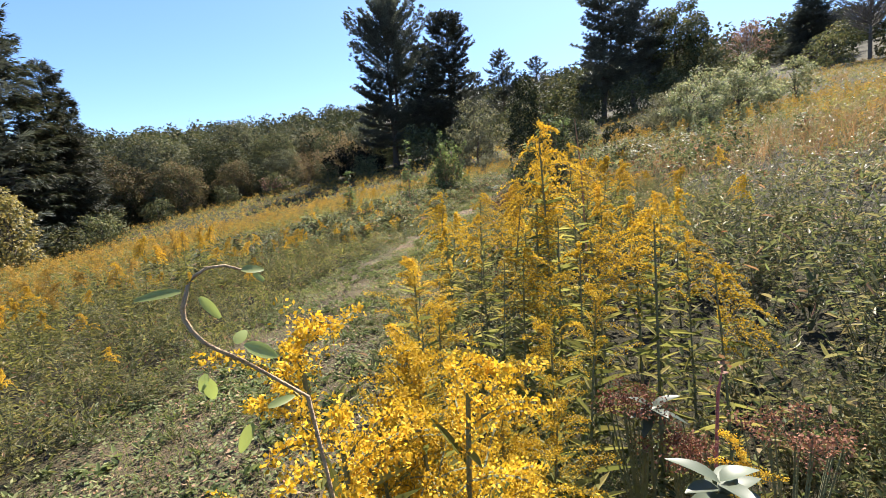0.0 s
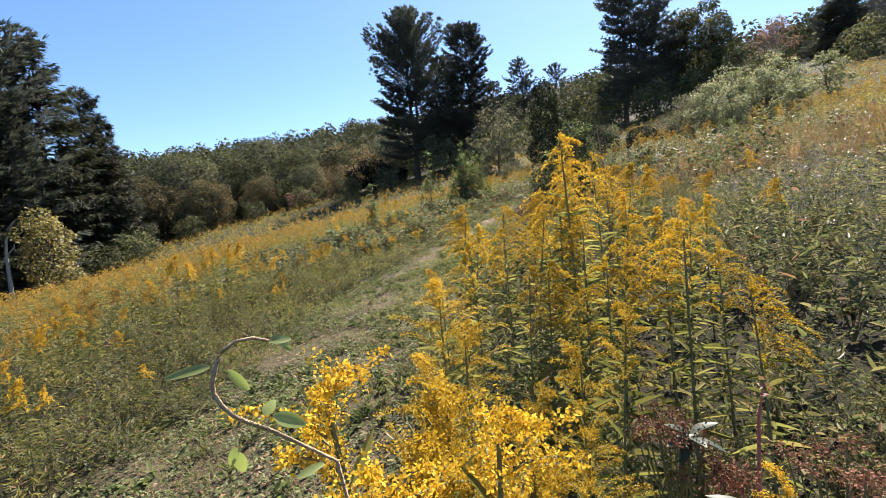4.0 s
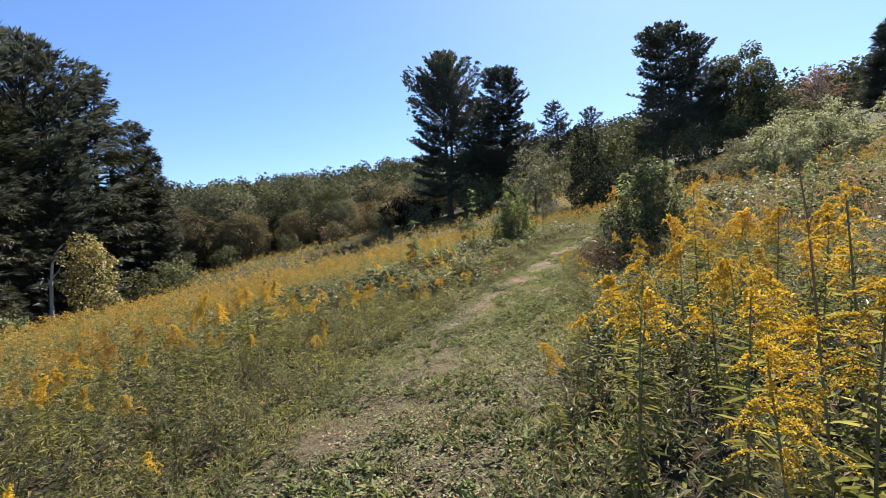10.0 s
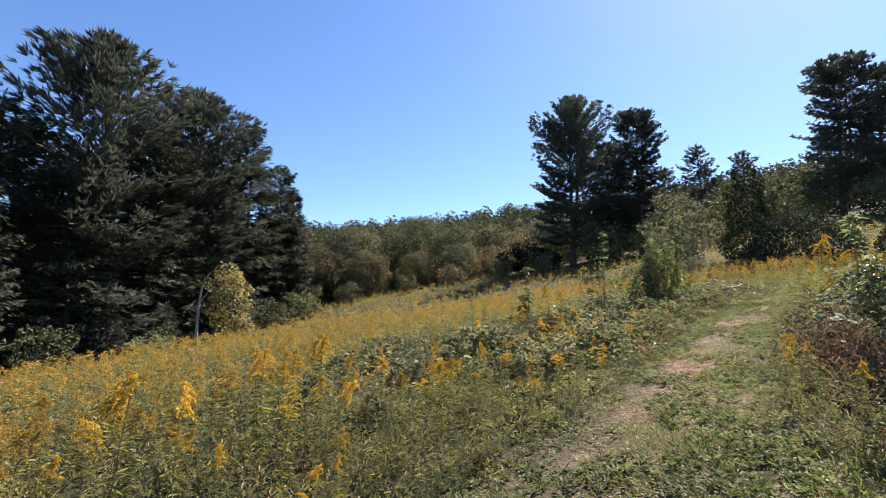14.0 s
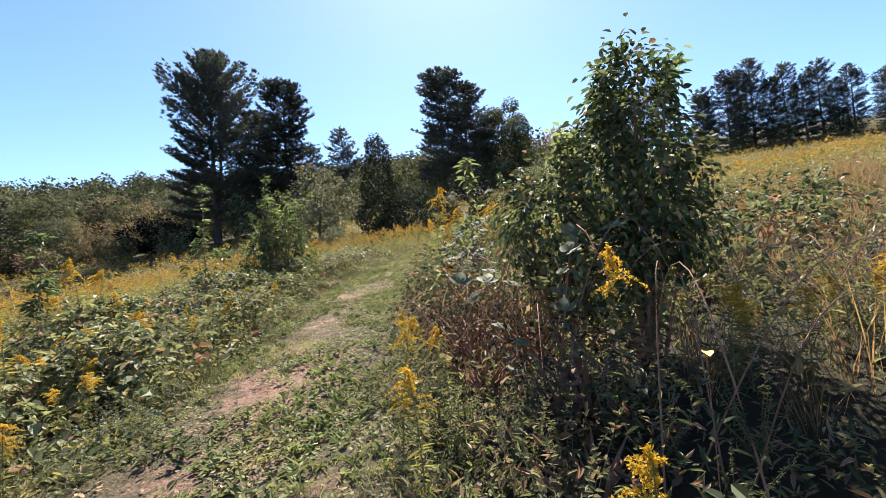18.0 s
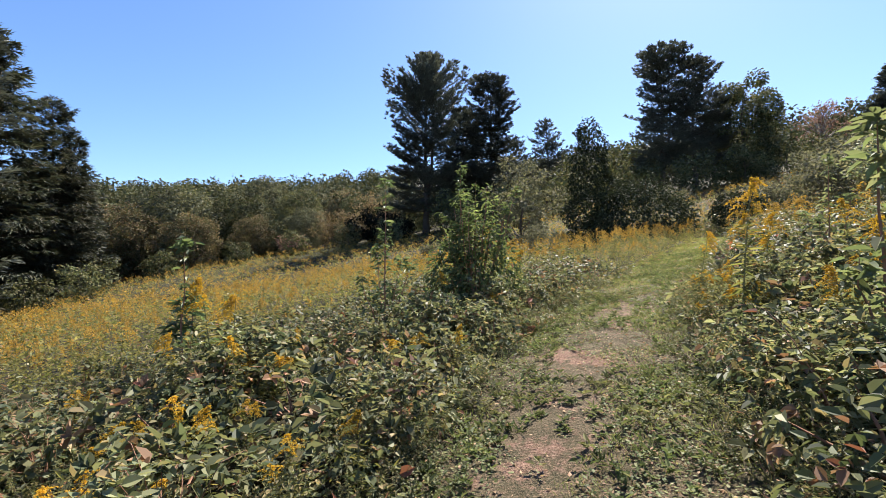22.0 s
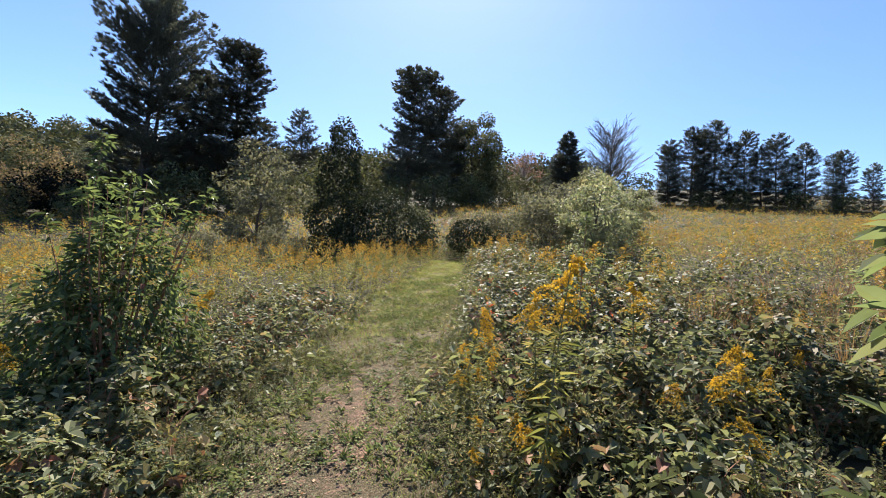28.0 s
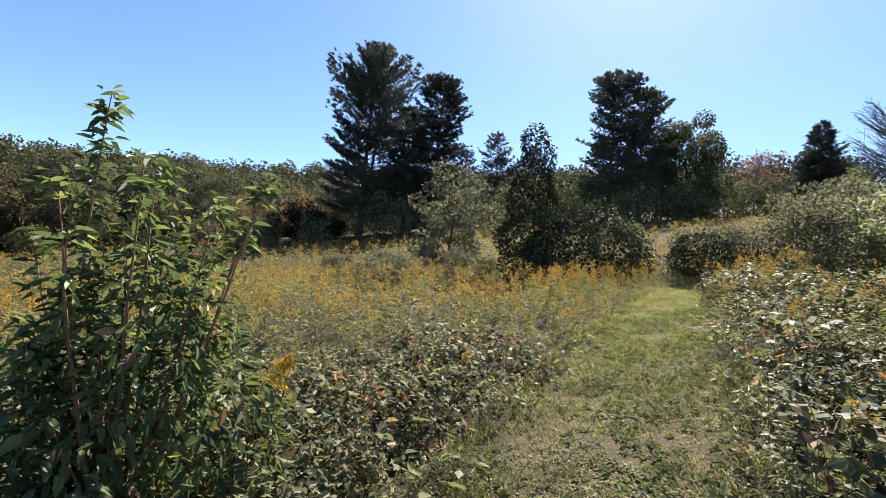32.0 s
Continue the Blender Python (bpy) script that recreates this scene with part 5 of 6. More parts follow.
plant_tree("tree_line_bush", UND, leafy(M_TREE), "dark bush below the far tree line", "bush",
           [(x, y, k * 1.1, s) for k, (x, y, s) in enumerate([(96, 80, 0.6), (104, 77, 0.7), (110, 68, 0.65), (112, 60, 0.6), (84, 88, 1.2), (76, 95, 1.2), (60, 98, 1.1), (52, 94, 1.0), (43, 90, 1.0), (34, 87, 1.0), (24, 84, 1.0), (12, 80, 1.0), (4, 77, 1.0), (-4, 79, 1.0), (18, 95, 1.5), (26, 100, 1.5), (108, 50, 0.5)])], "bushes under the far trees")
# valley trees, seen one by one
VT = [round_tree(50 + k, 17.0, 18.5, 0.55, 7.0, 0.06, 24) for k in range(3)]
VP = [(-59.5, 95.7, 1.08), (-50.5, 111.8, 1.12), (-57.0, 81.0, 0.72), (-46.2, 94.5, 0.82), (-55.6, 90.0, 0.95), (-66.0, 88.0, 0.85), (-38.0, 100.0, 0.78), (-70.0, 104.0, 1.05), (-30.0, 108.0, 0.75),
      (-63.0, 120.0, 1.1), (-42.0, 122.0, 0.95), (-48.0, 82.0, 0.62), (-24.0, 96.0, 0.55), (-32.0, 90.0, 0.5), (-76.0, 92.0, 0.9), (-60.0, 70.0, 0.6), (-20.0, 112.0, 0.7), (-40.0, 86.0, 0.5)]
for k in range(3):
    plant_tree("valley_tree", VT[k], leafy((M_TREE, M_TREE_GREY, M_TREE_TURNING)[k]), "leafy tree at the foot of the wooded hill", "tree", [(x, y, 1.7 * i, s * 0.84) for i, (x, y, s) in enumerate(VP[k::3])], "trees in the valley")


def far_woods():
    g = np.random.default_rng(61)
    crowns = [round_tree(62 + k, 13.0, 11.5, 0.75 if k < 4 else 1.05, 2.5 if k < 4 else 1.15, 0.0, 9) for k in range(8)]
    crowns = [only(c, [2]) for c in crowns]
    xs, ys = np.meshgrid(np.arange(-330, 260, 10.5), np.arange(60, 335, 10.5))
    x, y = xs.ravel() + g.uniform(-4, 4, xs.size), ys.ravel() + g.uniform(-4, 4, xs.size)
    r, az = np.hypot(x, y), np.degrees(np.arctan2(x, y))
    keep = (r > np.interp(az, [-80, -60, -35, -20, -5, 10, 40], [92, 84, 92, 92, 96, 135, 160])) & (r < 318) & (az > -78) & (az < 42)
    x, y = x[keep], y[keep]
    var = g.integers(0, 4, len(x)) + 4 * (np.hypot(x, y) > 150)
    bits = []
    for k in range(8):
        i = np.flatnonzero(var == k)
        bits.append(sown(crowns[k], np.stack([x[i], y[i], land(x[i], y[i]) - 0.5], -1), g.uniform(0, 6.28, len(i)), g.uniform(0.75, 1.25, len(i)) * np.interp(np.hypot(x[i], y[i]), [90, 125], [0.5, 1.0])))
    tagged(new("far_woods", mesh_of("far_woods", gather(bits), [M_WOODS])), "dark wooded hill across the valley", "woods", kind="stuff")


far_woods()

# bent dead pole at the field edge
def snag():
    t = np.linspace(0, 1, 9)
    p = np.stack([0.25 * t + 1.2 * t ** 6, 0 * t, 8.0 * t - 0.5 * t ** 6], -1)
    ob = thing("dead_snag", "bare grey dead pole bending over at its top", "dead tree", spot(-41.8, 38.2))
    part("trunk", tube(p, np.linspace(0.2, 0.07, 9), 0, 7), M_GREYWOOD, ob, flat=False)
    part("branch", tube([(0.3, 0, 4.6), (0.9, 0.1, 5.2), (1.2, 0.1, 5.9)], [0.06, 0.05, 0.02], 0, 5), M_GREYWOOD, ob, flat=False)


snag()

# ---- saplings and bushes by the path ----


def sapling(seed, h, wide, shoots=9, leaf=0.13, per=26, low=0.35, high=0.72):
    """Upright shoots with long drooping leaves, one soup each. Slots: 0 stem, 1 leaf."""
    g = np.random.default_rng(seed)
    grown = []
    for k in range(shoots):
        bits = []
        a = g.uniform(0, 6.28)
        out = wide * 0.5 * g.uniform(0.2, 1.0) if k else 0.04
        hh = h * (g.uniform(low, high) if k else 1.0)
        t = np.linspace(0, 1, 7)
        p = np.stack([np.cos(a) * out * t ** 0.8, np.sin(a) * out * t ** 0.8, hh * t], -1) + g.normal(0, 0.015, (7, 3)) * t[:, None]
        bits.append(tube(p, np.linspace(0.016, 0.003, 7), 0, 5))
        n = int(per * hh / h * 1.3)
        u = np.concatenate([g.uniform(0.1, 1.0, n), g.uniform(0.93, 1.0, 6)])
        base = np.stack([np.interp(u, t, p[:, i]) for i in range(3)], -1)
        b = np.arange(len(u)) * 2.4 + g.normal(0, 0.4, len(u))
        twig = g.uniform(0.0, 0.28, len(u)) * (1.05 - u) * wide * 0.9
        base2 = base + np.stack([np.cos(b) * twig, np.sin(b) * twig, twig * 0.5], -1)
        for j in range(0, len(u), 3):
            if twig[j] > 0.05:
                bits.append(tube(np.array([base[j], base2[j]]), [0.004, 0.002], 0, 3))
        reps = 3
        bb = np.repeat(base2, reps, 0) + g.normal(0, 0.03, (len(u) * reps, 3))
        ang = np.repeat(b, reps) + g.normal(0, 0.9, len(bb))
        way = np.stack([np.cos(ang), np.sin(ang), g.uniform(-0.45, 0.6, len(bb))], -1)
        ln = leaf * g.uniform(0.6, 1.2, len(bb))
        bits.append(leaves(bb, way, ln, ln * 0.36, 0.15, g.uniform(0.1, 0.5, (len(bb), 1)), 1, g=g, rich=True))
        grown.append(gather(bits))
    return grown


def put_sapling(x, y, ztop, seed, wide, label, leaf_mat_of=M_SHRUB, name="sapling", cat="sapling", **kw):
    ob = thing(name, label, cat, spot(x, y, 0.0, 1.0, 0.05))
    for soup in sapling(seed, rise(x, y, ztop), wide, **kw):
        shoot = part("shoot", only(soup, [0]), M_CANE, ob, flat=False, kind="stuff")
        part("foliage", only(soup, [1]), leaf_mat_of, shoot, kind="stuff")



def shell_bush(name, label, cat, x, y, lobes, leaf, per, mat, dry_mat=M_DEAD, group="", seed=1, canes=10, threes=False, broad=0.6, dry=0.06, turn=0.0, rough=0.12):
    """Bush of stems inside rounded masses of leaves laid over one another."""
    g = np.random.default_rng(seed)
    ob = thing(name, label, cat, spot(x, y, turn, 1.0, 0.03), group)
    for k in range(canes):
        l = lobes[k % len(lobes)]
        e = np.array(l[:3]) + g.normal(0, 0.4, 3) * l[3:]
        part("stem", tube([(0.3 * e[0] * g.uniform(0, 1), 0.3 * e[1] * g.uniform(0, 1), 0), (0.5 * e[0], 0.5 * e[1], 0.55 * e[2]), tuple(e)], [0.014, 0.009, 0.003], 0, 5), M_CANE, ob, flat=False)
    soup = shell(lobes, seed + 3, leaf, per, broad, threes, dry, ruffle=0.38, rough=rough)
    part("foliage", only(soup, [1]), mat, ob, kind="stuff")
    if dry:
        part("dry_foliage", only(soup, [2]), dry_mat, ob, kind="stuff")
    return ob


def lumps(seed, wide, high, n=6):
    """Rounded lobes heaped to a mound, wide across and high."""
    g = np.random.default_rng(seed)
    out = [(0, 0, 0.42 * high, 0.32 * wide, 0.32 * wide, 0.5 * high)]
    for k in range(n):
        a, r = 6.28 * k / n + g.normal(0, 0.3), wide * g.uniform(0.16, 0.26)
        hz = high * g.uniform(0.5, 0.9)
        out.append((math.cos(a) * (wide / 2 - r * 0.9), math.sin(a) * (wide / 2 - r * 0.9), hz * 0.45, r, r, hz * 0.55))
    return out


def tower(seed, wide, high, n):
    """Ragged rounded lobes piled up along a leaning axis."""
    g = np.random.default_rng(seed)
    out = []
    for k in range(n):
        t = (k + 0.5) / n
        r = wide * np.interp(t, [0, 0.5, 1], [0.36, 0.3, 0.17]) * g.uniform(0.75, 1.2)
        a, o = g.uniform(0, 6.28), wide * np.interp(t, [0, 0.4, 1], [0.3, 0.2, 0.07]) * g.uniform(0.4, 1.2)
        out.append((math.cos(a) * o, math.sin(a) * o, high * 0.93 * t, r, r, r * g.uniform(0.8, 1.5)))
    return out


put_sapling(-1.55, 17.4, 3.4, 71, 1.0, "many-stemmed green sapling beside the path", shoots=6, per=26, leaf=0.12)
put_sapling(-0.36, 17.9, 3.68, 72, 0.75, "tall cherry sapling with a drooping pale green tip", shoots=6, per=55, leaf=0.105)
shell_bush("cherry_bush", "dense dark green cherry bush round a tall sapling", "bush", -0.12, 18.05,
           [(0, 0, 0.95, 0.42, 0.42, 0.85), (-0.45, -0.05, 0.7, 0.36, 0.36, 0.62), (0.45, 0.1, 0.65, 0.36, 0.36, 0.58), (-0.1, -0.35, 0.6, 0.4, 0.34, 0.55), (0.2, 0.35, 0.75, 0.36, 0.34, 0.65), (-0.3, 0.3, 1.0, 0.3, 0.3, 0.55), (0.25, -0.2, 1.15, 0.26, 0.26, 0.45)],
           0.095, 330, M_CHERRY, seed=70, canes=16, broad=0.42, dry=0.02)
put_sapling(-0.1, 18.05, 3.4, 170, 1.5, "leafy shoots rising out of the cherry bush", M_CHERRY, shoots=20, leaf=0.1, per=16, low=0.65, high=1.0)
put_sapling(-3.2, 14.8, 2.25, 73, 0.7, "slim young sapling rising from the brambles", shoots=4)
put_sapling(5.2, 17.4, 3.6, 74, 0.7, "slender pale green sapling on the high side", leaf_mat_of=M_LIGHT, shoots=4, leaf=0.1)
put_sapling(2.6, 13.15, 2.9, 75, 0.45, "thin sapling with long yellow-green leaves", leaf_mat_of=M_LIGHT, shoots=2, leaf=0.15)
put_sapling(8.3, 15.6, 3.1, 76, 0.8, "slender sapling on the meadow slope", leaf_mat_of=M_LIGHT, shoots=4, leaf=0.1)
shell_bush("vine_bush", "head-high bush overgrown with leafy vines beside the path", "bush", 1.88, 9.05,
           [(0.0, 0, 1.2, 0.25, 0.25, 0.42), (0.08, 0.05, 1.55, 0.2, 0.2, 0.26), (-0.2, 0.05, 1.0, 0.2, 0.2, 0.3), (0.28, 0.0, 1.05, 0.2, 0.2, 0.32), (0.02, -0.1, 0.75, 0.2, 0.2, 0.26),
            (-0.5, 0.12, 0.8, 0.26, 0.26, 0.3), (-0.3, 0.0, 0.55, 0.24, 0.24, 0.25), (0.42, 0.05, 0.7, 0.18, 0.18, 0.22)],
           0.052, 1250, M_OVERGROWN, seed=77, canes=10, broad=0.55, dry=0.03, rough=0.2)
put_sapling(1.92, 9.08, 2.55, 78, 0.55, "leafy shoots rising out of the overgrown bush", shoots=8, leaf=0.085, per=24, low=0.78, high=0.97)
put_sapling(1.45, 9.15, 2.02, 79, 0.45, "pale leafy shoots beside the overgrown bush", leaf_mat_of=M_LIGHT, shoots=5, leaf=0.08, per=20, low=0.7, high=1.0)
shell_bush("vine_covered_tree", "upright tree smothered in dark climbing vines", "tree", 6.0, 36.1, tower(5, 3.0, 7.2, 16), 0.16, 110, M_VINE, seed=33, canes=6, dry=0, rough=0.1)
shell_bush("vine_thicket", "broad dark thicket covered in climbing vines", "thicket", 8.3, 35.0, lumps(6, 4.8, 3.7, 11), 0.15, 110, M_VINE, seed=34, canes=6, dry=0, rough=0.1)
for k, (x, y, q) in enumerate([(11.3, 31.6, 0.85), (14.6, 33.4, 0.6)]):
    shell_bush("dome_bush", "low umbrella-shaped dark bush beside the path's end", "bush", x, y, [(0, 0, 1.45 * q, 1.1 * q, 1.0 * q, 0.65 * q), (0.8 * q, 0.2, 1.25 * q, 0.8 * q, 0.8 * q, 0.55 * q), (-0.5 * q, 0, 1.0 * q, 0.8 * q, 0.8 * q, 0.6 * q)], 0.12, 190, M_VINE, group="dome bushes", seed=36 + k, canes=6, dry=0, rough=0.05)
for k, (x, y, w, h, leaf, m, label) in enumerate([
        (2.3, 10.4, 1.2, 0.72, 0.075, M_BRAM, "low bramble mound with reddish canes"), (1.9, 12.2, 1.1, 0.66, 0.075, M_BRAM, "low bramble mound with reddish canes"),
        (3.2, 9.9, 1.3, 0.75, 0.085, M_BRAM, "dark glossy bramble mound on the slope"), (4.4, 10.3, 1.4, 0.7, 0.08, M_BRAM, "dark glossy bramble mound on the slope"), (5.5, 10.6, 1.4, 0.75, 0.08, M_OVERGROWN, "dark leafy bramble mound on the slope"), (6.6, 11.6, 1.6, 0.8, 0.08, M_OVERGROWN, "dark leafy bramble mound on the slope"),
        (1.75, 10.3, 0.9, 0.66, 0.08, M_BRAM, "tangled bramble clump with brown canes beside the path"), (1.55, 10.95, 1.0, 0.7, 0.075, M_BRAM, "tangled bramble clump with brown canes beside the path"), (1.6, 11.6, 0.9, 0.62, 0.06, M_OVERGROWN, "half-green tangled clump beside the path"),
        (1.0, 9.35, 0.6, 0.5, 0.032, M_DRYBUSH, "withered brown bramble clump beside the path"), (1.15, 9.95, 0.75, 0.6, 0.032, M_DRYBUSH, "withered brown bramble clump beside the path"), (1.5, 9.6, 0.8, 0.62, 0.034, M_DRYBUSH, "withered brown bramble clump beside the path"), (1.25, 10.4, 0.6, 0.5, 0.034, M_DRYBUSH, "withered brown bramble clump beside the path"), (1.25, 8.75, 0.9, 0.5, 0.05, M_DRYBUSH, "withered brown bramble clump beside the path"), (0.9, 8.25, 0.6, 0.3, 0.05, M_DRYBUSH, "withered brown bramble clump beside the path"),
        (1.2, 11.15, 0.6, 0.4, 0.045, M_DRYBUSH, "withered brown bramble clump beside the path"), (0.65, 5.3, 0.8, 0.5, 0.052, M_OVERGROWN, "dark leafy clump beside the path"), (0.5, 5.95, 0.5, 0.36, 0.052, M_OVERGROWN, "dark leafy clump beside the path"), (0.65, 6.7, 0.6, 0.4, 0.052, M_OVERGROWN, "dark leafy clump beside the path"), (0.8, 7.4, 0.7, 0.42, 0.052, M_OVERGROWN, "dark leafy clump beside the path"), (0.35, 4.8, 0.6, 0.4, 0.052, M_OVERGROWN, "dark leafy clump beside the path"), (0.9, 6.1, 0.8, 0.55, 0.052, M_OVERGROWN, "dark leafy clump beside the path"),
        (0.1, 16.5, 1.0, 0.5, 0.1, M_BRAM, "bramble mound at the foot of the cherry bush"), (-0.45, 16.4, 1.1, 0.62, 0.105, M_BRAM, "bramble mound at the foot of the cherry bush"), (0.5, 17.15, 0.9, 0.5, 0.1, M_BRAM, "bramble mound at the foot of the cherry bush"),
        (0.85, 18.0, 0.9, 0.42, 0.095, M_BRAM, "bramble mound at the foot of the cherry bush"), (-0.7, 17.2, 1.1, 0.75, 0.09, M_CHERRY, "dark leafy mound at the foot of the cherry bush"), (0.42, 16.1, 0.7, 0.36, 0.08, M_BRAM, "bramble mound at the foot of the cherry bush"),
        (2.95, 15.0, 1.0, 0.6, 0.1, M_BRAM, "clumpy bramble mound on the high side"), (3.5, 15.9, 1.1, 0.62, 0.1, M_BRAM, "clumpy bramble mound on the high side"), (3.9, 16.9, 1.1, 0.6, 0.08, M_BRAM, "clumpy bramble mound on the high side"),
        (2.7, 14.1, 1.0, 0.58, 0.1, M_BRAM, "clumpy bramble mound on the high side"), (4.5, 15.6, 1.2, 0.65, 0.08, M_OVERGROWN, "clumpy bramble mound on the high side"),
        (-1.1, 11.6, 0.9, 0.5, 0.105, M_BRAM, "broad-leaved bramble mound on the low side"), (-0.85, 12.9, 1.0, 0.55, 0.11, M_BRAM, "broad-leaved bramble mound on the low side"), (-1.7, 12.6, 1.2, 0.6, 0.115, M_BRAM, "broad-leaved bramble mound on the low side"), (-0.7, 14.0, 1.0, 0.5, 0.105, M_BRAM, "broad-leaved bramble mound on the low side"), (-1.6, 14.0, 1.2, 0.6, 0.11, M_BRAM, "broad-leaved bramble mound on the low side"),
        (-0.5, 15.1, 1.0, 0.5, 0.1, M_BRAM, "broad-leaved bramble mound on the low side"), (-2.4, 13.5, 1.3, 0.62, 0.11, M_BRAM, "broad-leaved bramble mound on the low side"), (-1.3, 15.4, 1.2, 0.6, 0.1, M_BRAM, "broad-leaved bramble mound on the low side"), (-2.0, 11.2, 1.1, 0.55, 0.1, M_BRAM, "broad-leaved bramble mound on the low side"),
        (1.3, 19.3, 1.0, 0.5, 0.095, M_BRAM, "bramble mound along the mown path"), (1.9, 20.2, 1.0, 0.5, 0.095, M_BRAM, "bramble mound along the mown path"), (0.9, 20.2, 1.1, 0.55, 0.095, M_BRAM, "bramble mound along the mown path"), (2.7, 21.3, 1.0, 0.5, 0.095, M_BRAM, "bramble mound along the mown path"), (1.7, 21.4, 1.1, 0.55, 0.095, M_BRAM, "bramble mound along the mown path")]):
    shell_bush("bramble_mound", label, "bramble", x, y, lumps(80 + k, w, h), leaf, (0.85 if leaf > 0.05 else 0.6) / (leaf * leaf), m, group="bramble mounds by the path", seed=180 + k, canes=10 if leaf > 0.05 else 26, threes=leaf > 0.06, dry=0.25 if m is M_DRYBUSH else 0.12, broad=0.6 if leaf > 0.05 else 0.42, rough=0.22)


def grape_vine(x, y, seed):
    """Pale lobed leaves sprawling over the brambles at the bush's foot."""
    g = np.random.default_rng(seed)
    ob = thing("grape_vine", "sprawling vine with large pale lobed leaves at the bush's foot", "vine", Matrix.Translation((x, y, float(land(x, y)))), "vines over the brambles")
    for k in range(4):
        t = np.linspace(0, 1, 9)
        a = g.uniform(0, 6.28)
        r = g.uniform(0.35, 0.6)
        p = np.stack([np.cos(a) * r * t, np.sin(a) * r * t, (0.5 + 0.4 * g.uniform()) * np.sin(t * 2.4)], -1) + g.normal(0, 0.015, (9, 3)) * t[:, None]
        stem = part("stem", tube(p, np.linspace(0.005, 0.002, 9), 0, 5), M_CANE, ob, flat=False)
        for j in range(11):
            c = p[2 + j % 7] + g.normal(0, 0.06, 3)
            face = unit(np.array([g.normal(-0.2, 0.4), g.normal(-0.4, 0.4), 0.8]))
            side = unit(np.cross(face, (0.3, 0.2, 1.0)))
            ahead = np.cross(side, face)
            ln = g.uniform(0.04, 0.075)
            bits = [big_leaf(c, ahead * math.cos(b) + side * math.sin(b), ln * q, ln * 0.62 * q, 0.12, up=face) for b, q in ((0.0, 1.0), (0.95, 0.85), (-0.95, 0.85))]
            part("leaf", gather(bits), M_GRAPE, stem, flat=False)


grape_vine(1.15, 8.85, 95)
grape_vine(1.45, 11.1, 96)

# ---- plants at the start of the walk ----


def small_plume(seed):
    """Goldenrod one metre high seen close by: short upright racemes crowded with tiny florets. Slots as in goldenrod()."""
    g = np.random.default_rng(seed)
    bend = g.normal(0, 0.04, 2)

    def axis(z):
        z = np.asarray(z, float)
        return np.stack([bend[0] * z * z, bend[1] * z * z, z], -1)

    zs = np.linspace(0, 0.97, 6)
    bits = [tube(axis(zs), np.linspace(0.0045, 0.0014, 6), 0, 5)]
    n = 84
    z = np.sort(g.uniform(0.1, 0.94, n))
    a = np.arange(n) * 2.4 + g.uniform(0, 1, n)
    way = np.stack([np.cos(a), np.sin(a), np.interp(z, [0.1, 0.6, 0.94], [-0.4, 0.2, 0.8]) + g.normal(0, 0.2, n)], -1)
    ln = np.interp(z, [0.1, 0.4, 0.8, 0.94], [0.06, 0.1, 0.07, 0.03]) * g.uniform(0.8, 1.2, n)
    bits.append(leaves(axis(z), way, ln, ln * 0.15, 0.1, g.uniform(0, 0.5, (n, 1)), 1, g=g, rich=True))
    at = []
    lop = g.uniform(0, 6.28)
    for zz in np.concatenate([np.linspace(0.80, 0.985, 20), [0.95]]):
        ang = lop + g.normal(0, 1.4)
        ln = np.interp(zz, [0.80, 0.88, 0.985], [0.075, 0.085, 0.022]) * g.uniform(0.65, 1.3)
        u = np.linspace(0.1, 1, 30)
        lift = g.uniform(0.5, 1.3)
        p = axis(zz) + np.stack([np.cos(ang) * u * ln, np.sin(ang) * u * ln, ln * (lift * u - 0.55 * u ** 2.2)], -1)
        bits.append(tube(p[::6], 0.0008, 0, 3))
        fat = 0.0036 * np.interp(np.repeat(u, 7), [0, 0.25, 1], [0.5, 1.0, 0.55])[:, None]
        at.append(np.repeat(p, 7, 0) + g.normal(0, 1, (210, 3)) * fat)
    tip = np.repeat(axis(np.linspace(0.93, 1.0, 30)), 4, 0)
    at.append(tip + g.normal(0, 0.003, tip.shape))
    bits.append(flecks(np.concatenate(at), 0.0014, 2, g))
    return gather(bits)


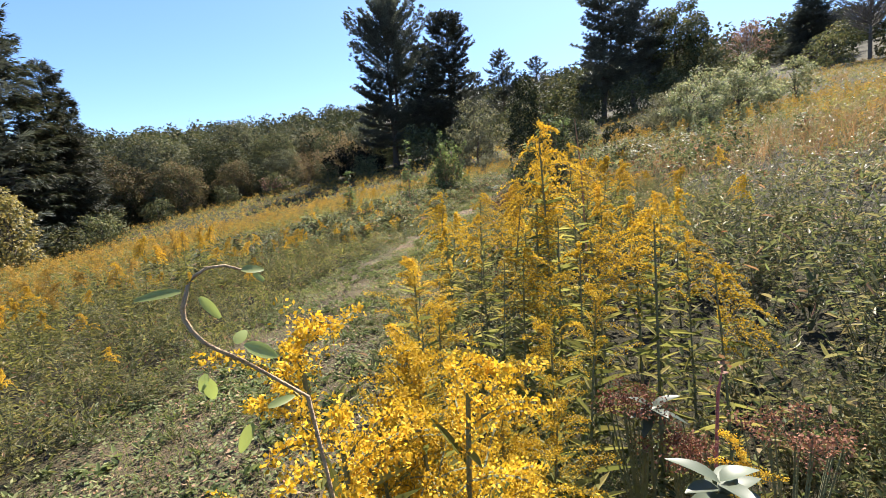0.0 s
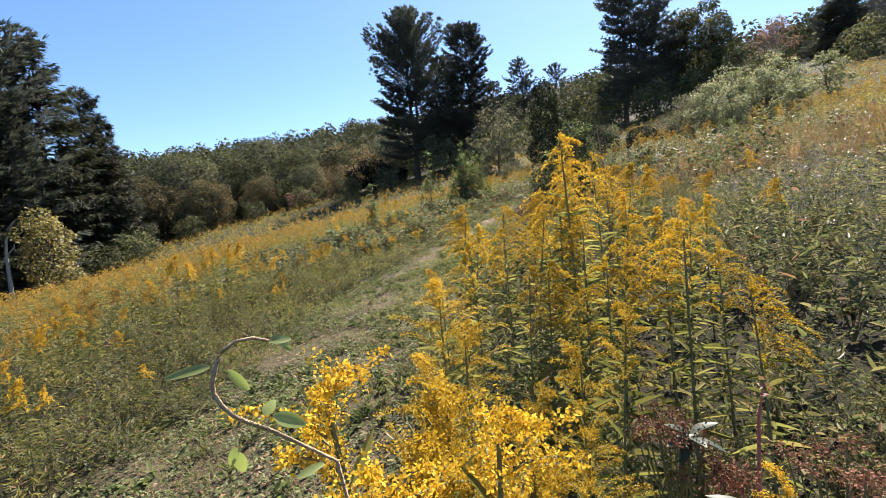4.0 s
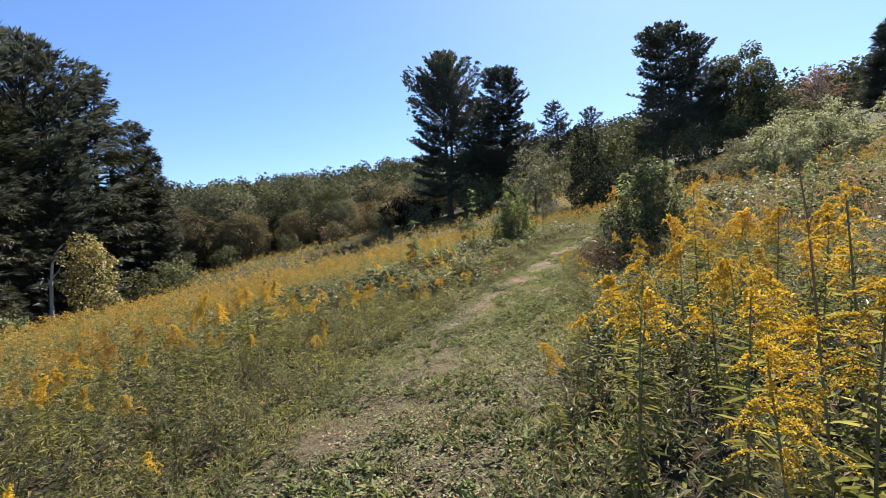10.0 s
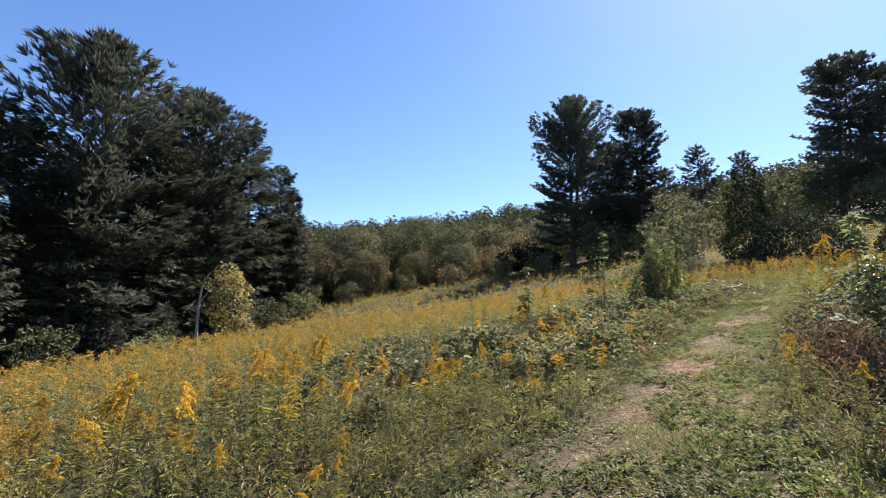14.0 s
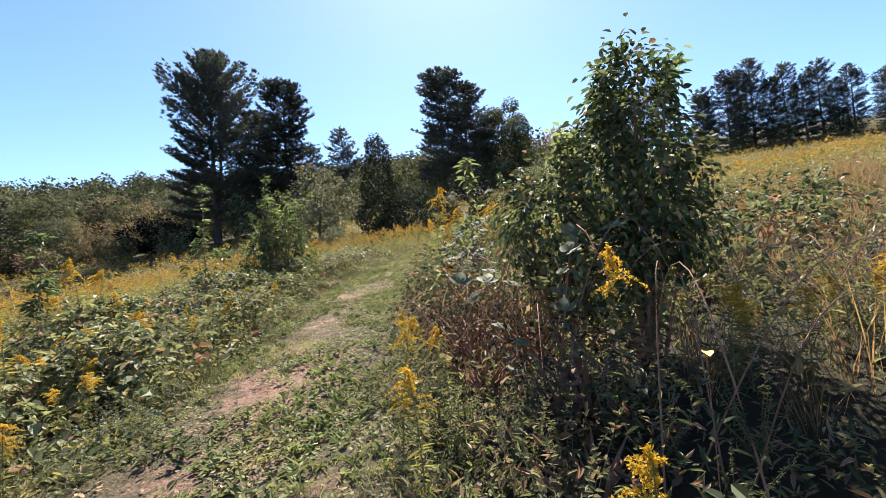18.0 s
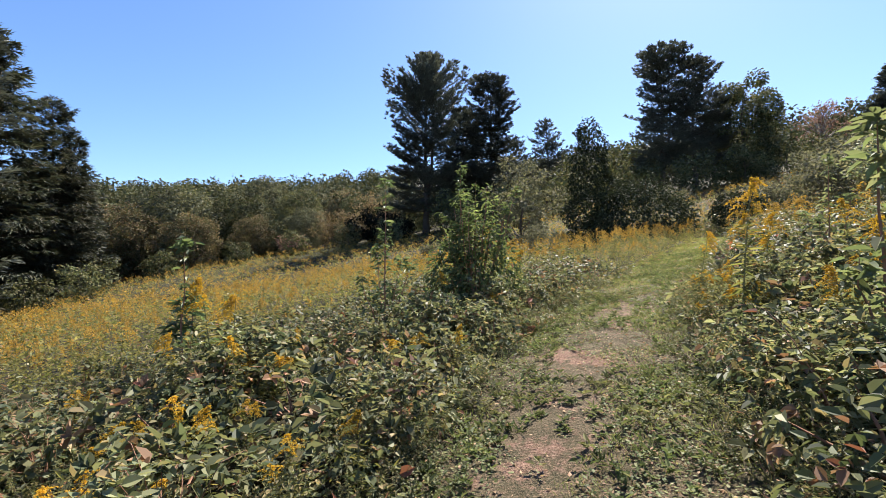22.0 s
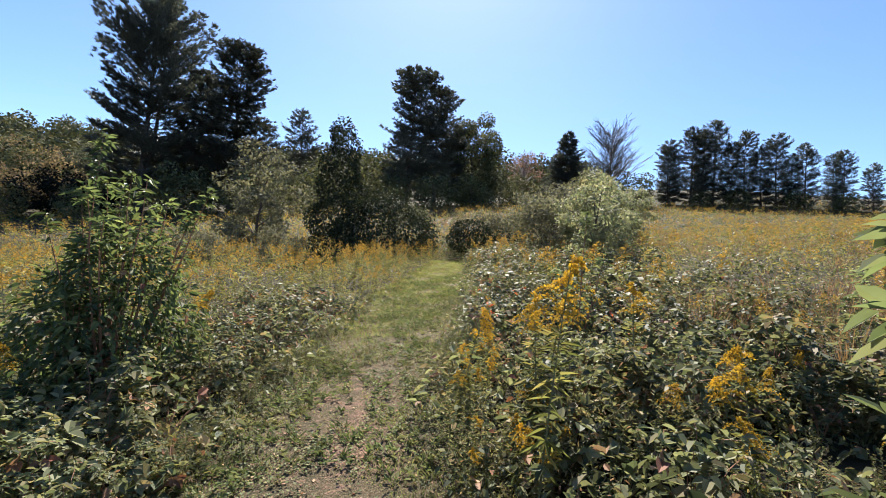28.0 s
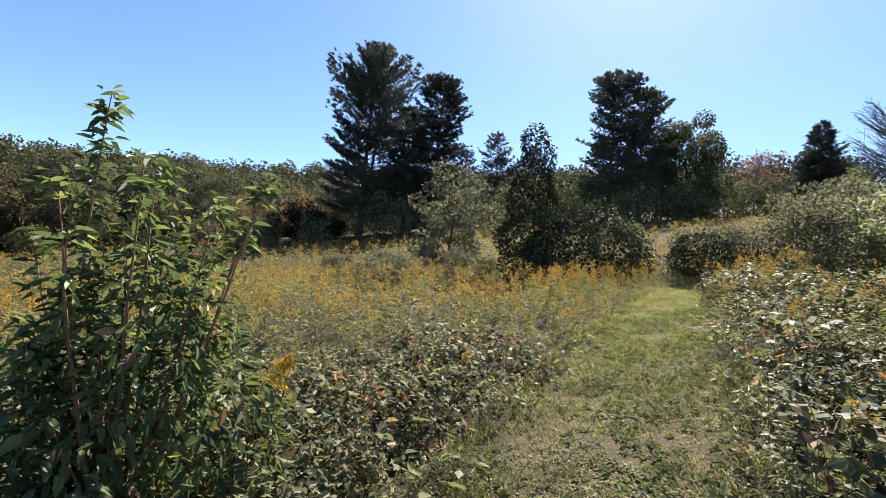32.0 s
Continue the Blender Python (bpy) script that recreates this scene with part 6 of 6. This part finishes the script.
def hero_goldenrods():
    by_the_eye = [(-0.088, 0.530, 1.126), (-0.075, 0.630, 1.066), (-0.110, 0.540, 1.100), (-0.045, 0.680, 1.03), (-0.018, 0.752, 0.98), (0.055, 0.829, 0.937), (-0.085, 0.565, 1.056),
                  (-0.095, 0.520, 1.07), (-0.055, 0.610, 1.015), (-0.100, 0.50, 1.085), (0.08, 0.846, 0.884), (0.014, 0.782, 0.945), (-0.11, 1.09, 1.065), (-0.09, 1.13, 1.03), (-0.07, 1.03, 0.99), (0.184, 1.03, 0.957), (0.14, 1.0, 0.93),
                  (0.042, 0.73, 0.86), (0.175, 0.752, 0.82), (0.324, 0.735, 0.832), (0.304, 0.627, 0.844), (-0.03, 0.60, 0.98), (-0.06, 0.55, 1.0), (0.0, 0.70, 0.93), (-0.07, 0.66, 1.0), (-0.02, 0.66, 0.97), (0.03, 0.70, 0.9)]
    behind = [(0.336, 1.949, 1.30), (0.418, 2.085, 1.185), (0.10, 2.13, 1.0), (-0.03, 2.03, 1.0), (0.197, 2.22, 1.05), (0.433, 1.771, 0.99), (0.58, 1.722, 1.0), (0.53, 1.473, 0.985), (-0.12, 2.83, 1.10), (0.316, 1.492, 0.93),
              (0.177, 1.721, 0.92), (0.08, 2.53, 1.07), (0.433, 1.563, 0.95), (0.315, 2.105, 1.10), (0.10, 1.678, 0.93), (0.33, 1.80, 1.0), (0.71, 2.95, 1.2), (0.5, 3.6, 1.0), (0.8, 4.5, 1.15), (0.91, 4.84, 1.3), (0.62, 1.3, 0.85), (0.75, 1.7, 0.85), (0.8, 2.1, 0.9)]
    g = np.random.default_rng(901)
    for places, kinds, label, group, wide in (
            (by_the_eye, [small_plume(920 + k) for k in range(5)], "goldenrod crowded with tiny bright yellow florets close by", "goldenrods at the start", 1.0),
            (behind, [goldenrod(900 + k, 2, True) for k in range(4)], "tall goldenrod with arching bright yellow plumes", "tall goldenrods behind", 1.02)):
        first = []
        for i, (x, y, h) in enumerate(places):
            while y < 1.2 and track_gap(x, y) < 0.175:
                x += 0.01 if x > -0.25 else -0.01
            lean = Euler((g.normal(0, 0.03), g.normal(0, 0.02), 0)).to_matrix() @ Euler((0, 0, g.uniform(0, 6.28))).to_matrix()
            m = Matrix.LocRotScale((x, y, float(land(x, y)) - 0.02), lean.to_quaternion(), (h * wide, h * wide, h))
            if i < len(kinds):
                ob = thing("goldenrod", label, "wildflower", None, group)
                for pname, slot, mat in (("stem", 0, M_STEM), ("foliage", 1, M_GLEAF), ("flower_plume", 2, M_GOLD)):
                    part(pname, only(kinds[i], [slot]), mat, ob, kind="stuff" if slot else "")
                first.append(ob)
                ob.matrix_basis = m
            else:
                src = first[i % len(kinds)]
                keep = src.matrix_basis.copy()
                src.matrix_basis = Matrix.Identity(4)
                copy_thing(src, m)
                src.matrix_basis = keep


hero_goldenrods()


def bank_goldenrods():
    """Bushy goldenrods that stand out of the brambles along the path."""
    g = np.random.default_rng(91)
    kinds = [goldenrod(930 + k, 2) for k in range(3)]
    first = []
    i = 0
    for x0, y0 in ((-1.98, 14.25), (0.12, 17.36), (0.61, 9.4), (0.55, 6.6), (-1.3, 9.24), (1.67, 8.33), (2.35, 8.27), (2.82, 8.26), (-0.3, 14.5), (-0.35, 12.4),
                   (-0.75, 12.3), (-3.93, 14.15), (-2.3, 14.4), (2.3, 15.0), (3.1, 16.4), (-2.26, 12.8), (3.3, 17.0), (2.75, 16.0), (5.47, 17.0), (7.43, 18.0), (2.9, 14.9), (-1.7, 11.2), (-1.6, 13.1), (-1.7, 12.06), (-1.9, 12.0), (-1.5, 11.7), (-2.2, 11.8), (-1.35, 10.5), (-2.0, 10.8), (-2.6, 11.3), (-2.9, 12.2), (-1.2, 9.6), (-1.9, 9.7), (-2.5, 9.9), (0.15, 11.1), (-0.05, 13.3),
                   (1.75, 13.6), (2.1, 14.3), (2.5, 15.4), (3.2, 15.6), (-0.75, 14.6), (-1.0, 8.1), (-1.9, 8.5), (-2.8, 8.9), (2.0, 7.4), (2.7, 7.8), (3.3, 8.4)):
        for j in range(3):
            x, y = x0 + g.normal(0, 0.12), y0 + g.normal(0, 0.12)
            if lane_gap(x, y) < 0.08 or track_gap(x, y) < 0.4:
                continue
            h = g.uniform(0.38, 0.56)
            turn = Euler((g.normal(0, 0.14), g.normal(0, 0.14), g.uniform(0, 6.28)))
            m = Matrix.LocRotScale((x, y, float(land(x, y)) - 0.02), turn, (h * 1.25, h * 1.25, h))
            if i < 3:
                ob = thing("goldenrod", "bushy goldenrod in yellow bloom among the brambles", "wildflower", None, "goldenrods in the brambles")
                for pname, slot, mat in (("stem", 0, M_STEM), ("foliage", 1, M_GLEAF), ("flower_plume", 2, M_GOLDMID)):
                    part(pname, only(kinds[i], [slot]), mat, ob, kind="stuff" if slot else "")
                first.append(ob)
                ob.matrix_basis = m
            else:
                src = first[i % 3]
                keep = src.matrix_basis.copy()
                src.matrix_basis = Matrix.Identity(4)
                copy_thing(src, m)
                src.matrix_basis = keep
            i += 1


bank_goldenrods()


def start_vine():
    """A vine that hooks back on itself, its joint with three leaves hanging in the air before the goldenrods."""
    jx, jy, jz = -0.108, 0.409, 1.022

    def at(u, v, out=0.0):
        return (jx + 0.87 * u - 0.3 * out, jy + 0.46 * u + 0.6 * out, jz + v)

    ob = thing("climbing_vine", "twining brown vine with curled green leaves over the goldenrod", "vine")
    hook = [at(0.0182, 0.0072), at(0.0125, 0.0096), at(0.0062, 0.0094), at(0.0015, 0.0068), at(-0.001, 0.0035), at(-0.0022, -0.0008)]
    part("tendril", tube(hook, np.linspace(0.0006, 0.0008, 6), 0, 6), M_VSTEM, ob, flat=False)
    stem = [at(-0.0022, -0.0006), at(-0.0035, -0.0045), at(-0.0036, -0.0085), at(-0.0016, -0.0135), at(0.0018, -0.0185), at(0.0055, -0.0225, 0.003), at(0.015, -0.03, 0.006), at(0.04, -0.055, 0.02), at(0.06, -0.2, 0.05)]
    x, y, z = stem[-1]
    stem.append((x, y, float(land(x, y)) - 0.01))
    part("stem", tube(stem, 0.0009, 0, 6), M_VSTEM, ob, flat=False)
    for b, w, ln, wd in (((0.0182, 0.0072), (1.0, -0.05, 0.1), 0.0125, 0.0042), ((0.0225, 0.0052), (0.75, -0.65, 0.1), 0.0075, 0.002), ((-0.0035, 0.0018), (-1.0, 0.02, -0.3), 0.0215, 0.0042), ((0.0025, -0.0012), (0.56, -0.8, 0.0), 0.0165, 0.0042),
                         ((0.016, -0.0225), (0.82, -0.5, 0.2), 0.0225, 0.008), ((0.013, -0.0215), (0.5, 0.5, 0.5), 0.010, 0.006), ((0.002, -0.033), (0.05, -1.0, 0.2), 0.0145, 0.0065), ((0.0015, -0.031), (-0.35, -0.7, -0.2), 0.010, 0.004),
                         ((0.016, -0.055), (-0.5, -0.85, 0.3), 0.022, 0.0065), ((0.022, -0.05), (0.9, 0.1, 0.4), 0.018, 0.004)):
        part("leaf", big_leaf(at(*b), (0.87 * w[0] - 0.3 * w[2], 0.46 * w[0] + 0.6 * w[2], w[1]), ln * 0.68, wd * 0.6, 0.15, up=(0.25, -0.8, 0.55)), M_VLEAF, ob, flat=False)


start_vine()


def whorl(x, y, ztop, n, size, seed):
    g = np.random.default_rng(seed)
    z0 = float(land(x, y))
    ob = thing("broad_leaf_herb", "herb with a rosette of broad pale glossy leaves", "herb", Matrix.Translation((x, y, z0)), "broad-leaf herbs at the start")
    h = ztop - z0
    part("stem", tube([(0, 0, 0), (0.01, 0, h * 0.5), (0, 0.01, h)], [0.003, 0.0028, 0.002], 0, 6), M_STEM, ob, flat=False)
    for k in range(n):
        a = k * 2.4 + g.normal(0, 0.2)
        up = np.interp(k, [0, n], [0.7, -0.2]) + g.normal(0, 0.12)
        part("leaf", big_leaf((0, 0, h - 0.0018 * k), (math.cos(a), math.sin(a), up), size * g.uniform(0.75, 1.15), size * 0.42, g.uniform(0.25, 0.55)), M_SILVERLEAF, ob, flat=False)


whorl(0.228, 0.66, 0.765, 13, 0.043, 1)
whorl(0.24, 0.84, 0.755, 9, 0.036, 2)


def seed_head(x, y, ztop, seed):
    g = np.random.default_rng(seed)
    z0 = float(land(x, y))
    h = ztop - z0
    ob = thing("seed_head_herb", "withered herb with flat reddish-brown seed heads", "herb", Matrix.Translation((x, y, z0)), "seed heads at the start")
    bits = [tube([(0, 0, 0), (0.01, 0.01, h * 0.7)], [0.005, 0.004], 0, 5)]
    tips = []
    for k in range(16):
        a, o = g.uniform(0, 6.28), g.uniform(0.005, 0.05)
        e = np.array([math.cos(a) * o, math.sin(a) * o, h - o * o * 4 + g.normal(0, 0.006)])
        bits.append(tube(np.array([(0.01, 0.01, h * 0.7), e]), [0.002, 0.001], 0, 3))
        tips.append(e + g.normal(0, 0.008, (70, 3)) * (1, 1, 0.6))
    part("stem", gather(bits), M_STEM, ob, kind="stuff")
    part("seed_fluff", flecks(np.concatenate(tips), 0.0019, 0, g), M_SEED, ob, kind="stuff")


for k, (x, y, z) in enumerate([(0.225, 0.86, 0.765), (0.335, 0.72, 0.785), (0.26, 0.80, 0.72)]):
    seed_head(x, y, z, 40 + k)


def start_weeds():
    """Low leafy weeds that fill the slope under the first goldenrods."""
    g = np.random.default_rng(93)
    first = []
    for i in range(46):
        x, y = g.uniform(0.2, 1.25), g.uniform(0.62, 1.75)
        h = g.uniform(0.42, 0.6) * (1.0 if y > 0.9 else 0.85)
        m = Matrix.LocRotScale((x, y, float(land(x, y)) - 0.02), Euler((g.normal(0, 0.1), g.normal(0, 0.1), g.uniform(0, 6.28))), (h * 0.85, h * 0.85, h))
        if i < 3:
            ob = thing("leafy_weed", "dark narrow-leaved weed under the goldenrods", "weed", None, "weeds at the start")
            part("stem", only(WEED[2][i], [0]), M_STEM, ob, kind="stuff")
            part("foliage", only(WEED[2][i], [1]), M_WEED, ob, kind="stuff")
            first.append(ob)
            ob.matrix_basis = m
        else:
            src = first[i % 3]
            keep = src.matrix_basis.copy()
            src.matrix_basis = Matrix.Identity(4)
            copy_thing(src, m)
            src.matrix_basis = keep


start_weeds()


def red_stalk():
    ob = thing("pokeweed_stalk", "bare crimson herb stalk", "stalk", Matrix.Translation((0.405, 0.985, float(land(0.405, 0.985)))))
    part("stem", tube([(0, 0, 0), (0.0, 0.0, 0.60), (0.004, 0, 0.72), (0.012, 0, 0.762)], [0.003, 0.0028, 0.0025, 0.001], 0, 6), M_REDSTALK, ob, flat=False)
    part("tip", flecks(np.array([(0.015, 0, 0.765)] * 14) + np.random.default_rng(3).normal(0, 0.008, (14, 3)), 0.006, 0), M_DEAD, ob)


red_stalk()


def loose_twigs():
    """Dry arching canes in the brambles by the path."""
    g = np.random.default_rng(81)
    for k in range(120):
        x, y = (g.uniform(0.8, 1.7), g.uniform(8.9, 10.5)) if k % 2 else (g.uniform(0.9, 2.6), g.uniform(7.6, 12.4))
        if lane_gap(x, y) < 0.3 or track_gap(x, y) < 0.8:
            continue
        a, ln, h = g.uniform(0, 6.28), g.uniform(0.4, 1.0), g.uniform(0.4, 0.8)
        t = np.linspace(0, 1, 12)
        p = np.stack([np.cos(a) * ln * t, np.sin(a) * ln * t, h * np.sin(t * 2.4)], -1)
        ob = thing("dry_cane", "bare reddish-brown bramble cane arching over", "cane", Matrix.Translation((x, y, float(land(x, y)))), "dry canes by the bush")
        part("stem", tube(p, np.linspace(0.0035, 0.001, 12), 0, 5), M_CANE, ob, flat=False)


loose_twigs()


def red_leaves():
    g = np.random.default_rng(82)
    for k in range(18):
        x, y = g.uniform(2.6, 5.5), g.uniform(15.5, 21.0)
        if lane_gap(x, y) < 0.35:
            continue
        z = float(land(x, y))
        ob = thing("red_leaf_sprig", "sprig of scarlet autumn leaves among brambles", "leaves", Matrix.Translation((x, y, z)), "scarlet sprigs")
        h = g.uniform(0.55, 0.8)
        part("stem", tube([(0, 0, 0), (0.02, 0, h)], [0.003, 0.002], 0, 4), M_CANE, ob)
        n = 5
        part("foliage", leaves(np.tile([(0.02, 0, h)], (n, 1)) + g.normal(0, 0.02, (n, 3)), g.normal(0, 1, (n, 3)), 0.045, 0.026, g=g), M_RED, ob)


red_leaves()


def turned_leaves():
    """Single yellowed leaves caught in the weeds."""
    for x, y, up, ln in ((0.74, 7.35, 0.42, 0.05), (1.02, 7.9, 0.5, 0.05)):
        z = float(land(x, y))
        ob = thing("yellowed_leaf", "single yellowed leaf on a thin stalk in the weeds", "leaf", Matrix.Translation((x, y, z)), "yellowed leaves in the weeds")
        part("stalk", tube([(0, 0, 0), (0.01, 0.01, up)], [0.002, 0.0012], 0, 4), M_CANE, ob, flat=False)
        part("blade", big_leaf((0.01, 0.01, up), (-0.5, -0.6, 0.1), ln, ln * 0.55, 0.2), M_FALLEN, ob, flat=False)


turned_leaves()


def dead_stalk():
    """Tall withered stem standing above the goldenrods."""
    x, y = 0.9, 3.5
    z = float(land(x, y))
    ob = thing("dead_stalk", "tall bare reddish-brown stalk above the goldenrods", "stalk", Matrix.Translation((x, y, z)))
    part("stem", tube([(0.02, 0, 0), (0.01, 0, 0.6), (0.0, 0, 1.0), (-0.03, 0, 1.33)], [0.006, 0.0055, 0.005, 0.003], 0, 6), M_CANE, ob, flat=False)
    part("side_twig", tube([(0.0, 0, 1.0), (0.03, 0.01, 1.08), (0.04, 0.01, 1.15)], [0.003, 0.002, 0.001], 0, 5), M_CANE, ob, flat=False)


dead_stalk()
